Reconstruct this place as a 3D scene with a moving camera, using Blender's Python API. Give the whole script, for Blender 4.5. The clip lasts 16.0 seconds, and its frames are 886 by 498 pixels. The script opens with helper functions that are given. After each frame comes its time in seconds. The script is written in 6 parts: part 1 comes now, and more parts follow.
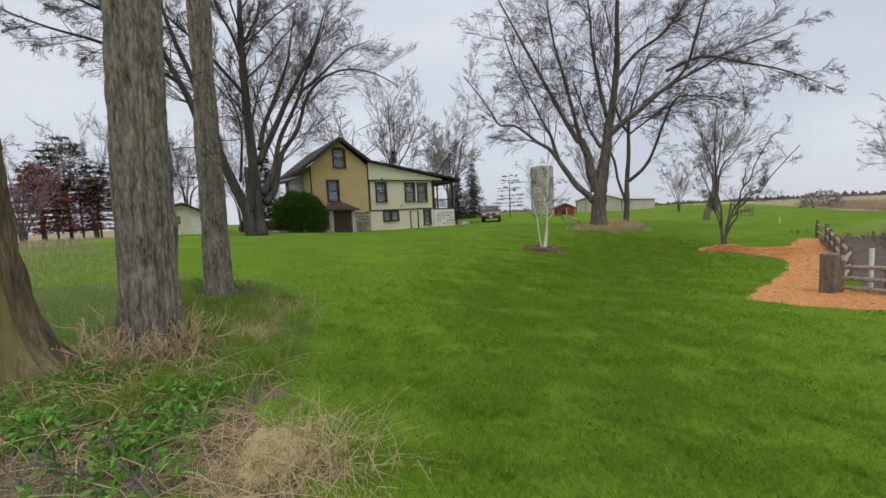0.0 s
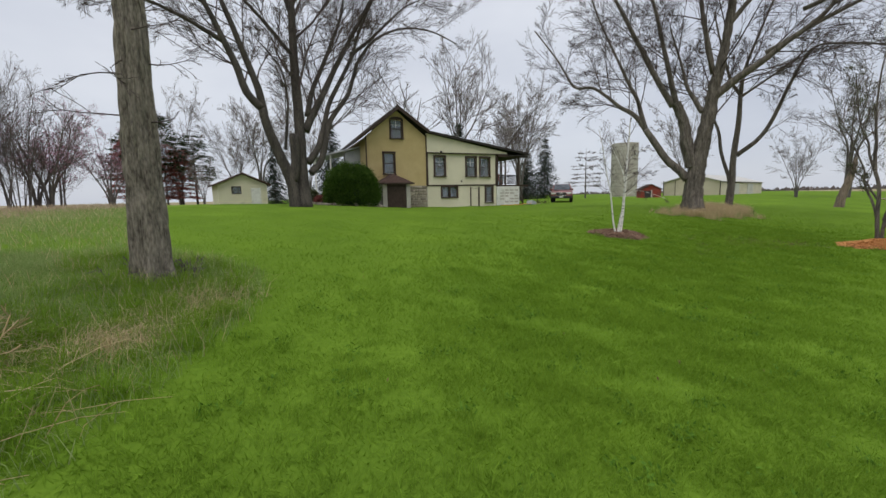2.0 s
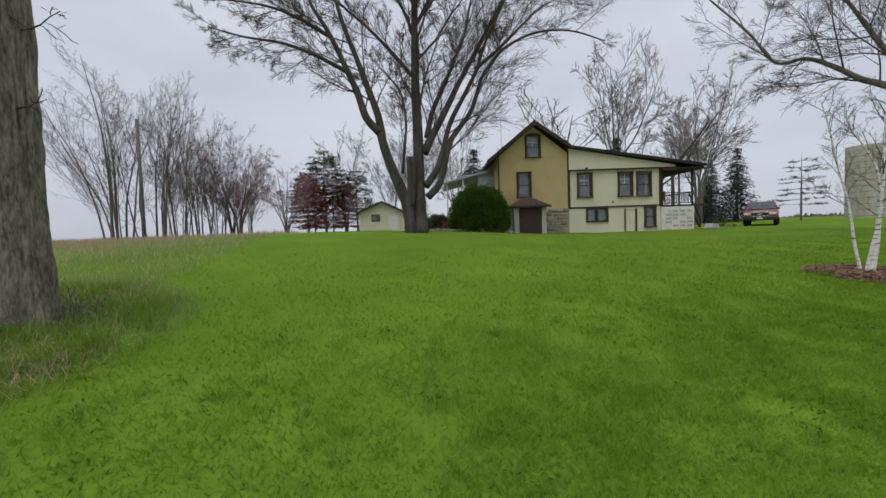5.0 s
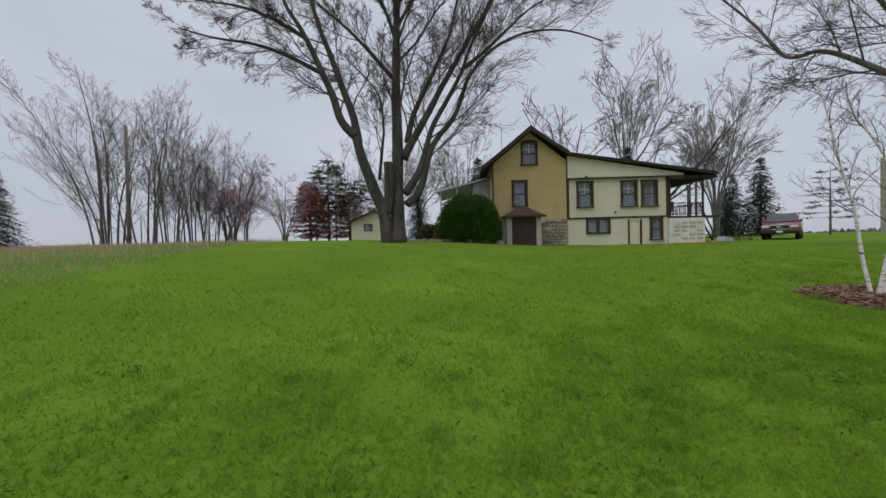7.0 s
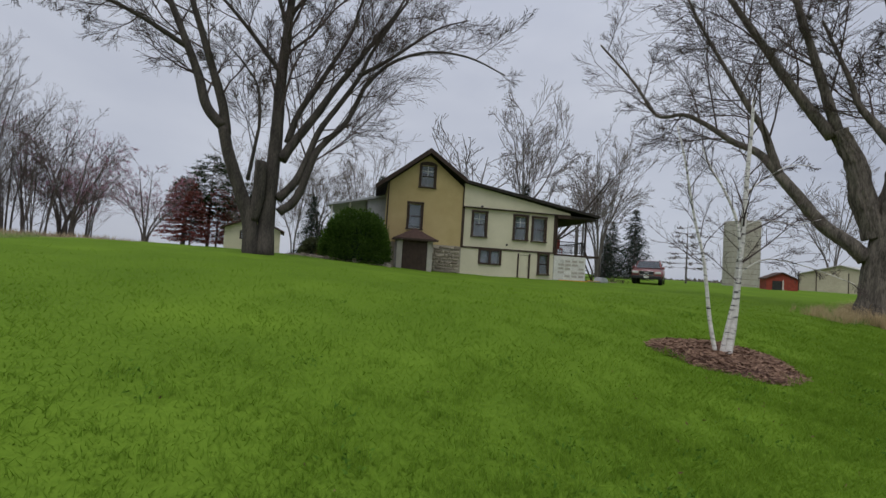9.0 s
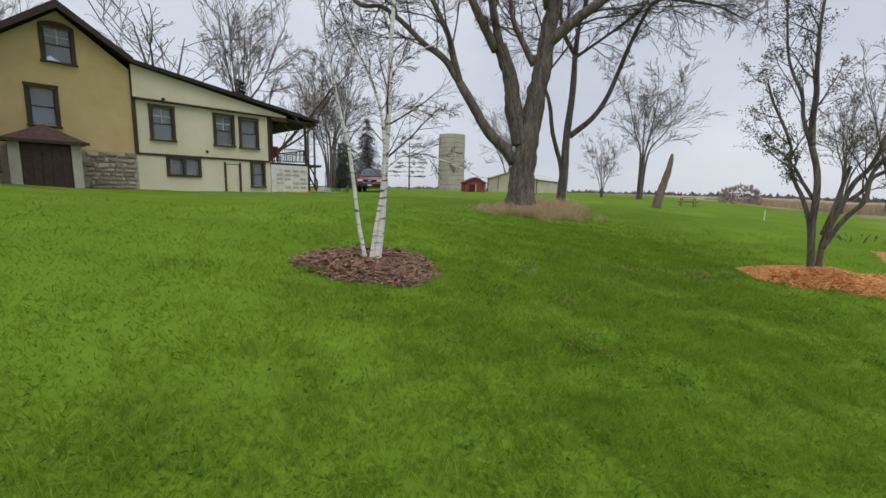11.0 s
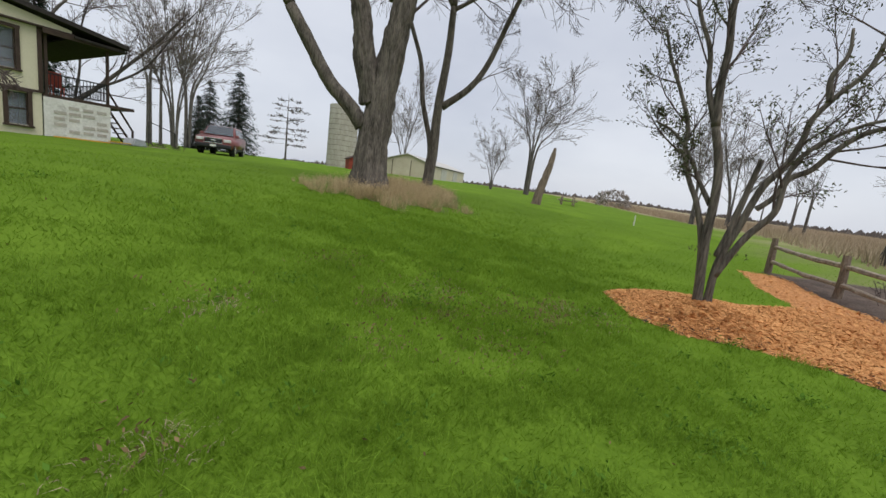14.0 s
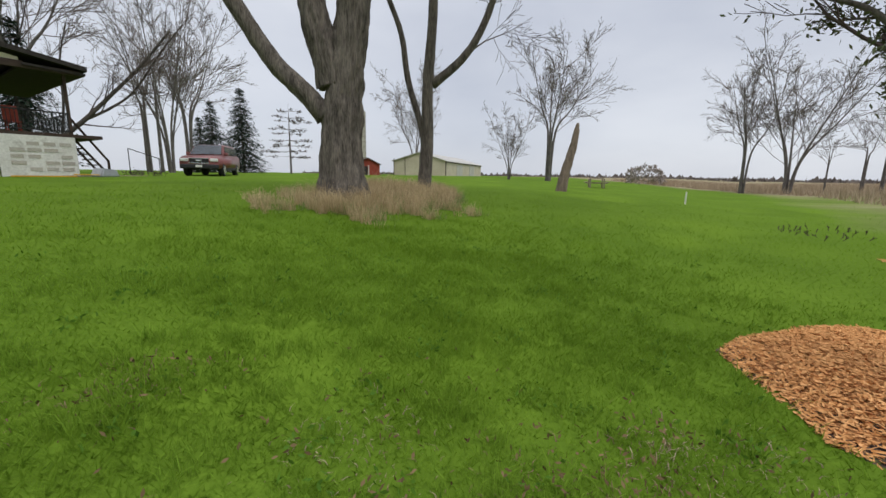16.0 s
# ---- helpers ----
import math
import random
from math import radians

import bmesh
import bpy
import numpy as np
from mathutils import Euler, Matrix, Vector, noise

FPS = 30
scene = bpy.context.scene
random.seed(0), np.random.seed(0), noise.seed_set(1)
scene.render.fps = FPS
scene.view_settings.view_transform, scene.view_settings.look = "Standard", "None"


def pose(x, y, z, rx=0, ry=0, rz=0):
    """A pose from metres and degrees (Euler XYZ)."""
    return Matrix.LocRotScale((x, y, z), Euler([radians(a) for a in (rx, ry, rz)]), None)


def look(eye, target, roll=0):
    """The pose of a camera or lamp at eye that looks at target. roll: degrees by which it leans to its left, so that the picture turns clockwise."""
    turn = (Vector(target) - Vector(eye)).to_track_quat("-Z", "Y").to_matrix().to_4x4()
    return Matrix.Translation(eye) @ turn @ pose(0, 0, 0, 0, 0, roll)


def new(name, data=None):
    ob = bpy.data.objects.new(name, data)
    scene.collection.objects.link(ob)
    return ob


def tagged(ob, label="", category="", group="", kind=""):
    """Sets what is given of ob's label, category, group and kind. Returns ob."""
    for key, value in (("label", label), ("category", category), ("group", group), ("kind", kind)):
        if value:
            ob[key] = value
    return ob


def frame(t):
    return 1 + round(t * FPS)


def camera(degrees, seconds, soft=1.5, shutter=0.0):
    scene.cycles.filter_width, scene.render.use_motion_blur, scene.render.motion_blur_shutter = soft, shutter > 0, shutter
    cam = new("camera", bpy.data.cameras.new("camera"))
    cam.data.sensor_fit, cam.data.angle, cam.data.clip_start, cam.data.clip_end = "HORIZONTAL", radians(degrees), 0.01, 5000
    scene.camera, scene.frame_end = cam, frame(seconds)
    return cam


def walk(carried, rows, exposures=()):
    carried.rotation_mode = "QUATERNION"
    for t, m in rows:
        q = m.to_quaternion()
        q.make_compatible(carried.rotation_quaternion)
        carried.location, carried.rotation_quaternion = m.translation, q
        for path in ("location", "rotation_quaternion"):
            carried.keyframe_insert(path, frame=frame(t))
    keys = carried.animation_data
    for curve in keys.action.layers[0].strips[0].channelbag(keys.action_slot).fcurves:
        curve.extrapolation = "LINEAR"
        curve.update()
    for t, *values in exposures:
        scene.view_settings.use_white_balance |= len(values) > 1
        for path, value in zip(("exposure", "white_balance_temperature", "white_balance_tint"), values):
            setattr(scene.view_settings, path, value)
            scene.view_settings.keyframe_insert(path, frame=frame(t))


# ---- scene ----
cam = camera(95.1, 16.0)
PATH = [
    (0, (-0.462, -0.951, 1.762), (0.612, 0.727, 1.592), -2.8),
    (0.5, (0.049, -0.402, 1.708), (1.219, 1.199, 1.45), -1.2),
    (1, (0.618, 0.138, 1.597), (1.633, 1.838, 1.317), -1.1),
    (1.5, (1.242, 0.603, 1.486), (2.186, 2.341, 1.188), 0.8),
    (2, (1.887, 0.999, 1.437), (2.648, 2.831, 1.181), -1.2),
    (2.5, (2.391, 1.457, 1.377), (2.973, 3.357, 1.152), -3.5),
    (3, (2.817, 2.072, 1.308), (3.041, 4.049, 1.107), -4.9),
    (3.5, (3.284, 2.6, 1.263), (3.34, 4.588, 1.057), -5.6),
    (4, (3.759, 3.124, 1.249), (3.826, 5.113, 1.044), -3.6),
    (4.5, (4.264, 3.573, 1.199), (4.209, 5.561, 0.988), -4.4),
    (5, (4.786, 3.997, 1.175), (4.795, 5.995, 1.077), -2.0),
    (5.2, (5.035, 4.193, 1.194), (5.089, 6.191, 1.145), -2.4),
    (7.3, (7.211, 5.764, 1.021), (7.111, 7.761, 0.987), -1.2),
    (7.5, (7.351, 5.938, 1.039), (7.262, 7.935, 1.027), -0.8),
    (8, (7.603, 6.477, 1.15), (7.571, 8.477, 1.179), -0.3),
    (8.2, (7.771, 6.646, 1.143), (7.78, 8.646, 1.186), -0.0),
    (10.3, (9.916, 7.691, 0.992), (11.087, 9.313, 0.996), 3.8),
    (10.5, (10.205, 7.765, 1.022), (11.482, 9.299, 0.884), 2.9),
    (11, (10.867, 7.972, 0.987), (12.263, 9.375, 0.694), 1.5),
    (11.5, (11.604, 8.053, 0.923), (13.127, 9.321, 0.654), 1.9),
    (11.9, (12.199, 8.139, 0.854), (13.782, 9.331, 0.583), 1.1),
    (12, (12.39, 8.173, 0.863), (13.999, 9.32, 0.556), 1.8),
    (12.2, (12.691, 8.229, 0.871), (14.379, 9.243, 0.521), 3.8),
    (12.5, (13.165, 8.238, 0.851), (14.929, 9.154, 0.628), 5.2),
    (13, (13.857, 8.344, 0.81), (15.616, 9.17, 0.34), 3.9),
    (13.5, (14.495, 8.593, 0.831), (16.195, 9.619, 0.593), 4.4),
    (14, (15.2, 8.748, 0.834), (16.893, 9.758, 0.501), 7.4),
    (14.5, (15.972, 8.996, 0.837), (17.743, 9.825, 0.415), 5.9),
    (15, (16.722, 9.348, 0.82), (18.346, 10.444, 0.42), 4.0),
    (15.5, (17.499, 9.679, 0.852), (19.16, 10.742, 0.519), 0.9),
    (16, (18.228, 9.911, 0.845), (19.847, 11.028, 0.486), 0.9),
]
walk(cam, [(t, look(eye, target, roll)) for t, eye, target, roll in PATH], [(0, 0.0, 6500, 10), (2.0, 0.0, 6500, 10), (3.0, 0.1, 6450, 10), (4, -0.03, 6400, 11), (5, -0.14, 6400, 11), (7.3, -0.32, 6350, 12), (8.2, -0.38, 6300, 12), (10.3, -0.2, 6400, 11), (11.0, 0.02, 6500, 10), (12, 0.05, 6500, 10), (13.5, 0.08, 6500, 10), (16, 0.02, 6500, 10)])

# ---- light ----
world = bpy.data.worlds.new("overcast_sky")
scene.world = world
world.use_nodes = True
wn, wl = world.node_tree.nodes, world.node_tree.links
bg = wn["Background"]
sky = wn.new("ShaderNodeTexSky")
sky.sky_type, sky.sun_disc = "NISHITA", False
sky.sun_elevation, sky.sun_rotation = radians(48), radians(200)
wtc = wn.new("ShaderNodeTexCoord")
wmap = wn.new("ShaderNodeMapping")
wmap.inputs["Scale"].default_value = (1, 1, 2.6)
wnoise = wn.new("ShaderNodeTexNoise")
wnoise.inputs["Scale"].default_value, wnoise.inputs["Detail"].default_value = 1.7, 5
wramp = wn.new("ShaderNodeValToRGB")
wramp.color_ramp.elements[0].position, wramp.color_ramp.elements[0].color = 0.3, (4.7 / 7, 5.0 / 7, 5.75 / 7, 1)
wramp.color_ramp.elements[1].position, wramp.color_ramp.elements[1].color = 0.72, (6.3 / 7, 6.55 / 7, 7.1 / 7, 1)
wgain = wn.new("ShaderNodeVectorMath")
wgain.operation = "SCALE"
wgain.inputs["Scale"].default_value = 8.3
wmix = wn.new("ShaderNodeMix")
wmix.data_type = "RGBA"
wmix.inputs["Factor"].default_value = 0.9
wl.new(wtc.outputs["Generated"], wmap.inputs["Vector"])
wl.new(wmap.outputs["Vector"], wnoise.inputs["Vector"])
wl.new(wnoise.outputs["Fac"], wramp.inputs["Fac"])
wl.new(wramp.outputs["Color"], wgain.inputs[0])
wl.new(sky.outputs["Color"], wmix.inputs["A"])
# an overcast sky is brightest overhead
wsep, wpow, wlift, wzen = wn.new("ShaderNodeSeparateXYZ"), wn.new("ShaderNodeMath"), wn.new("ShaderNodeMath"), wn.new("ShaderNodeVectorMath")
wpow.operation, wpow.inputs[1].default_value, wpow.use_clamp = "POWER", 3.0, False
wlift.operation, wlift.inputs[1].default_value, wlift.inputs[2].default_value = "MULTIPLY_ADD", 1.1, 1.0
wzen.operation = "SCALE"
wclamp = wn.new("ShaderNodeMath")
wclamp.operation, wclamp.inputs[1].default_value = "MAXIMUM", 0.0
wl.new(wtc.outputs["Generated"], wsep.inputs["Vector"])
wl.new(wsep.outputs["Z"], wclamp.inputs[0])
wl.new(wclamp.outputs[0], wpow.inputs[0]), wl.new(wpow.outputs[0], wlift.inputs[0])
wl.new(wgain.outputs["Vector"], wzen.inputs[0]), wl.new(wlift.outputs[0], wzen.inputs["Scale"])
wl.new(wzen.outputs["Vector"], wmix.inputs["B"])
wl.new(wmix.outputs["Result"], bg.inputs["Color"])
bg.inputs["Strength"].default_value = 0.1

sun = new("sun", bpy.data.lights.new("sun", "SUN"))
sun.data.energy, sun.data.angle, sun.data.color = 1.5, radians(40), (1.0, 0.97, 0.93)
sun.matrix_world = look((0, 0, 50), (12, 22, 0))

# ---- materials ----
MATS = {}


def surf(name, dark, light, scale=6.0, rough=0.8, bump=0.3, fine=None, stretch=(1, 1, 1), metal=0.0, spots=None, spot_scale=1.5, spot_at=0.6, island=0.0, coords="Object", trans=0.0, spec=0.3):
    """A procedural surface: two tones by noise at two scales, an optional third tone in patches, and fine relief."""
    if name in MATS:
        return MATS[name]
    m = bpy.data.materials.new(name)
    m.use_nodes = True
    n, l = m.node_tree.nodes, m.node_tree.links
    p = n["Principled BSDF"]
    p.inputs["Roughness"].default_value, p.inputs["Metallic"].default_value = rough, metal
    p.inputs["Specular IOR Level"].default_value = 0.05 if trans or island else spec
    tc, mp = n.new("ShaderNodeTexCoord"), n.new("ShaderNodeMapping")
    mp.inputs["Scale"].default_value = stretch
    l.new(tc.outputs[coords], mp.inputs["Vector"])
    a, b = n.new("ShaderNodeTexNoise"), n.new("ShaderNodeTexNoise")
    a.inputs["Scale"].default_value, a.inputs["Detail"].default_value = scale, 6
    b.inputs["Scale"].default_value, b.inputs["Detail"].default_value = fine or scale * 9, 4
    l.new(mp.outputs["Vector"], a.inputs["Vector"]), l.new(mp.outputs["Vector"], b.inputs["Vector"])
    mul = n.new("ShaderNodeMath")
    mul.operation = "ADD"
    l.new(a.outputs["Fac"], mul.inputs[0]), l.new(b.outputs["Fac"], mul.inputs[1])
    ramp = n.new("ShaderNodeMapRange")
    ramp.inputs["From Min"].default_value, ramp.inputs["From Max"].default_value = 0.72, 1.28
    l.new(mul.outputs[0], ramp.inputs["Value"])
    fac = ramp.outputs["Result"]
    if island:
        each = name == "rubble_stone"
        geo, mm = n.new("ShaderNodeObjectInfo" if each else "ShaderNodeNewGeometry"), n.new("ShaderNodeMix")
        mm.inputs["Factor"].default_value = island
        l.new(fac, mm.inputs["A"]), l.new(geo.outputs["Random" if each else "Random Per Island"], mm.inputs["B"])
        fac = mm.outputs["Result"]
    mix = n.new("ShaderNodeMix")
    mix.data_type = "RGBA"
    mix.inputs["A"].default_value, mix.inputs["B"].default_value = (*dark, 1), (*light, 1)
    l.new(fac, mix.inputs["Factor"])
    col = mix.outputs["Result"]
    if spots:
        s, sr, sm = n.new("ShaderNodeTexNoise"), n.new("ShaderNodeMapRange"), n.new("ShaderNodeMix")
        s.inputs["Scale"].default_value, s.inputs["Detail"].default_value = spot_scale, 5
        sr.inputs["From Min"].default_value, sr.inputs["From Max"].default_value = spot_at, spot_at + 0.12
        sm.data_type = "RGBA"
        sm.inputs["B"].default_value = (*spots, 1)
        l.new(mp.outputs["Vector"], s.inputs["Vector"]), l.new(s.outputs["Fac"], sr.inputs["Value"])
        l.new(sr.outputs["Result"], sm.inputs["Factor"]), l.new(col, sm.inputs["A"])
        col = sm.outputs["Result"]
    l.new(col, p.inputs["Base Color"])
    if bump:
        bp = n.new("ShaderNodeBump")
        bp.inputs["Strength"].default_value, bp.inputs["Distance"].default_value = bump, 0.02
        l.new(mul.outputs[0], bp.inputs["Height"]), l.new(bp.outputs["Normal"], p.inputs["Normal"])
    if trans:
        tr, ms = n.new("ShaderNodeBsdfTranslucent"), n.new("ShaderNodeMixShader")
        ms.inputs["Fac"].default_value = trans
        l.new(col, tr.inputs["Color"])
        l.new(p.outputs["BSDF"], ms.inputs[1]), l.new(tr.outputs["BSDF"], ms.inputs[2])
        l.new(ms.outputs["Shader"], n["Material Output"].inputs["Surface"])
    MATS[name] = m
    return m


bark_grey = surf("grey_bark", (0.065, 0.055, 0.042), (0.3, 0.265, 0.21), 11, 0.95, 1.0, 40, (1, 1, 0.28), spots=(0.17, 0.165, 0.12), spot_at=0.62)
bark_maple = surf("maple_bark", (0.045, 0.038, 0.032), (0.2, 0.172, 0.14), 7, 0.95, 1.0, 34, (1, 1, 0.16), spots=(0.1, 0.1, 0.07), spot_at=0.64)
bark_dark = surf("dark_bark", (0.03, 0.026, 0.023), (0.1, 0.085, 0.07), 4, 0.95, 0.8, 26, (1, 1, 0.25))
bark_moss = surf("mossy_bark", (0.065, 0.052, 0.035), (0.24, 0.19, 0.11), 9, 0.95, 0.9, 40, (1, 1, 0.14), spots=(0.17, 0.135, 0.05), spot_scale=1.1, spot_at=0.52)
bark_birch = surf("birch_bark", (0.55, 0.52, 0.47), (0.82, 0.8, 0.75), 3, 0.7, 0.3, 40, spots=(0.03, 0.026, 0.024), spot_scale=5, spot_at=0.54, stretch=(1.0, 1.0, 7.0))
# far bark, twigs and brush are paler: distance haze put into their colour
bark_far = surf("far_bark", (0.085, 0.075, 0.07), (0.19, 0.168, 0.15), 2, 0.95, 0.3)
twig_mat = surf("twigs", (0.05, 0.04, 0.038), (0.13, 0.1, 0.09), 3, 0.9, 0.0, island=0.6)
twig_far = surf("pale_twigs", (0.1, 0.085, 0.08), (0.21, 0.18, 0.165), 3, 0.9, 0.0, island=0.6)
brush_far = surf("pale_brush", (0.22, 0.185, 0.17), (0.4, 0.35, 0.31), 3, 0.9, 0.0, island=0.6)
bud_mat = surf("spring_buds", (0.12, 0.11, 0.045), (0.26, 0.24, 0.1), 3, 0.8, 0.0, island=0.8)
blossom_mat = surf("redbud_blossom", (0.3, 0.12, 0.2), (0.55, 0.32, 0.4), 3, 0.8, 0.0, island=0.8)
leaf_mat = surf("young_leaves", (0.05, 0.055, 0.03), (0.13, 0.15, 0.07), 3, 0.7, 0.0, island=0.8)
needle_mat = surf("spruce_needles", (0.012, 0.025, 0.018), (0.04, 0.065, 0.042), 2, 0.8, 0.0, island=0.7)
pine_mat = surf("pine_needles", (0.02, 0.035, 0.016), (0.06, 0.085, 0.035), 2, 0.8, 0.0, island=0.7)
red_mat = surf("reddish_leaves", (0.17, 0.05, 0.045), (0.34, 0.13, 0.11), 2, 0.8, 0.0, island=0.7, trans=0.35)
yew_mat = surf("yew_foliage", (0.03, 0.065, 0.012), (0.12, 0.2, 0.035), 2, 0.75, 0.0, island=0.75, trans=0.25)
lawn_mat = surf("lawn", (0.086, 0.152, 0.014), (0.125, 0.208, 0.02), 0.45, 0.95, 0.6, 18, spec=0.03, spots=(0.13, 0.215, 0.02), spot_scale=0.23, spot_at=0.56)
grass_mat = surf("grass_blades", (0.122, 0.215, 0.018), (0.182, 0.3, 0.027), 0.5, 0.8, 0.0, 14, island=0.55, trans=0.5, spots=(0.19, 0.31, 0.03), spot_scale=0.8, spot_at=0.57)
tall_mat = surf("weed_blades", (0.15, 0.24, 0.05), (0.38, 0.44, 0.19), 0.7, 0.8, 0.0, 14, island=0.7, trans=0.5)
tuft_mat = surf("tuft_blades", (0.15, 0.26, 0.024), (0.25, 0.39, 0.045), 0.5, 0.8, 0.0, 14, island=0.6, trans=0.5)
straw_mat = surf("dry_straw", (0.36, 0.27, 0.14), (0.72, 0.58, 0.36), 1.2, 0.9, 0.0, island=0.8, trans=0.4)
sedge_mat = surf("brown_field_grass", (0.28, 0.21, 0.14), (0.5, 0.4, 0.28), 0.8, 0.95, 0.0, island=0.8, trans=0.1)
soil_mat = surf("garden_soil", (0.05, 0.036, 0.028), (0.14, 0.1, 0.075), 3, 0.95, 0.8)
chip_dark = surf("dark_wood_chips", (0.1, 0.055, 0.037), (0.37, 0.24, 0.165), 6, 0.9, 0.1, island=0.85)
chip_orange = surf("orange_wood_chips", (0.44, 0.18, 0.055), (0.82, 0.45, 0.19), 6, 0.9, 0.1, island=0.85)
bed_dark = surf("dark_mulch", (0.06, 0.032, 0.025), (0.19, 0.11, 0.085), 14, 0.95, 0.8)
bed_orange = surf("orange_mulch", (0.4, 0.16, 0.055), (0.72, 0.36, 0.14), 14, 0.95, 0.9, spots=(0.2, 0.1, 0.05), spot_scale=2.2, spot_at=0.66)
rail_mat = surf("weathered_wood", (0.16, 0.12, 0.09), (0.42, 0.35, 0.27), 4, 0.9, 0.6, 30, (3, 3, 0.5))
post_mat = surf("post_wood", (0.09, 0.068, 0.05), (0.26, 0.2, 0.15), 4, 0.9, 0.6, 30, (2, 2, 0.4))
tan_stucco = surf("tan_stucco", (0.46, 0.35, 0.16), (0.56, 0.44, 0.22), 1.2, 0.9, 0.25, 40)
cream = surf("cream_paint", (0.58, 0.54, 0.39), (0.68, 0.63, 0.47), 1.0, 0.8, 0.12, 30, spots=(0.5, 0.46, 0.34), spot_scale=0.9, spot_at=0.66)
brown_trim = surf("brown_trim", (0.035, 0.022, 0.016), (0.07, 0.045, 0.033), 4, 0.7, 0.1)
roof_mat = surf("dark_shingles", (0.018, 0.015, 0.014), (0.05, 0.042, 0.038), 5, 0.9, 0.5, 30)
brown_shingle = surf("brown_shingles", (0.05, 0.027, 0.02), (0.1, 0.06, 0.045), 5, 0.9, 0.4, 30)
stone_mat = surf("rubble_stone", (0.13, 0.105, 0.08), (0.48, 0.42, 0.33), 3, 0.9, 0.4, 18, island=0.7)
mortar_mat = surf("mortar", (0.32, 0.28, 0.22), (0.42, 0.38, 0.31), 5, 0.95, 0.3)
concrete = surf("pale_concrete", (0.34, 0.31, 0.26), (0.5, 0.47, 0.41), 1.2, 0.9, 0.3, 20)
white_paint = surf("worn_white_paint", (0.56, 0.55, 0.5), (0.76, 0.75, 0.7), 1.5, 0.8, 0.3, spots=(0.36, 0.34, 0.3), spot_scale=2.5, spot_at=0.6)
grey_siding = surf("grey_siding", (0.3, 0.31, 0.33), (0.42, 0.43, 0.45), 2, 0.8, 0.1)
metal_grey = surf("barn_metal", (0.46, 0.4, 0.29), (0.6, 0.54, 0.41), 0.6, 0.6, 0.1, 8)
metal_roof = surf("pale_roof_metal", (0.4, 0.38, 0.34), (0.52, 0.5, 0.45), 0.6, 0.5, 0.1)
silo_mat = surf("silo_staves", (0.36, 0.33, 0.27), (0.5, 0.47, 0.4), 0.35, 0.9, 0.2, 3, (1, 1, 0.4), spots=(0.28, 0.25, 0.2), spot_scale=0.4, spot_at=0.6)
red_wood = surf("red_boards", (0.2, 0.035, 0.022), (0.34, 0.07, 0.045), 3, 0.85, 0.2)
car_paint = surf("metallic_rose_paint", (0.2, 0.07, 0.065), (0.26, 0.1, 0.09), 1, 0.28, 0.0, metal=0.25)
dark_plastic = surf("dark_plastic", (0.015, 0.015, 0.016), (0.03, 0.03, 0.032), 6, 0.6, 0.05)
rubber = surf("tyre_rubber", (0.012, 0.012, 0.012), (0.025, 0.025, 0.025), 8, 0.85, 0.1)
chrome = surf("chrome", (0.55, 0.55, 0.55), (0.7, 0.7, 0.7), 4, 0.15, 0.0, metal=1.0)
lens_mat = surf("lamp_lens", (0.5, 0.5, 0.48), (0.7, 0.7, 0.68), 6, 0.15, 0.0)
yellow_mat = surf("yellow_plastic", (0.5, 0.26, 0.02), (0.65, 0.36, 0.04), 3, 0.6, 0.05)
black_iron = surf("black_iron", (0.012, 0.012, 0.013), (0.03, 0.03, 0.03), 6, 0.6, 0.1)
curtain = surf("pale_curtain", (0.35, 0.37, 0.4), (0.6, 0.62, 0.64), 3, 0.9, 0.1)
interior = surf("dark_interior", (0.02, 0.02, 0.02), (0.05, 0.047, 0.043), 1, 0.9, 0.0)


def glass(name, tint, rough=0.03):
    m = bpy.data.materials.new(name)
    m.use_nodes = True
    p = m.node_tree.nodes["Principled BSDF"]
    p.inputs["Base Color"].default_value = (*tint, 1)
    p.inputs["Roughness"].default_value, p.inputs["IOR"].default_value = rough, 1.45
    p.inputs["Transmission Weight"].default_value = 0.75
    return m


pane_mat = glass("window_glass", (0.5, 0.55, 0.6))
car_glass = glass("tinted_glass", (0.16, 0.19, 0.21))

# ---- helpers for building ----


def mesh_of(name, verts, faces):
    me = bpy.data.meshes.new(name)
    me.from_pydata(np.asarray(verts, float).tolist(), [], faces)
    me.update()
    return me


def part(name, data, material, parent=None, label="", smooth=False):
    """Links a bmesh or a mesh as one object under a thing or a part."""
    if isinstance(data, bmesh.types.BMesh):
        me = bpy.data.meshes.new(name)
        data.to_mesh(me)
        data.free()
    else:
        me = data
    if not me.materials:
        me.materials.append(material)
    if smooth:
        me.polygons.foreach_set("use_smooth", [True] * len(me.polygons))
    ob = new(name, me)
    if parent:
        ob.parent = parent
    if label:
        tagged(ob, label)
    return ob


def thing(name, m, label, category, group="", kind=""):
    ob = new(name)
    ob.matrix_basis = m
    return tagged(ob, label, category, group, kind)


def box(x0, x1, y0, y1, z0, z1, bevel=0.0, into=None):
    bm = bmesh.new()
    bmesh.ops.create_cube(bm, size=1)
    for v in bm.verts:
        v.co = Vector((x0 + (v.co.x + 0.5) * (x1 - x0), y0 + (v.co.y + 0.5) * (y1 - y0), z0 + (v.co.z + 0.5) * (z1 - z0)))
    if bevel:
        bmesh.ops.bevel(bm, geom=bm.edges[:], offset=bevel, segments=2, affect="EDGES", profile=0.5)
    if into is None:
        return bm
    join(into, bm)
    return into


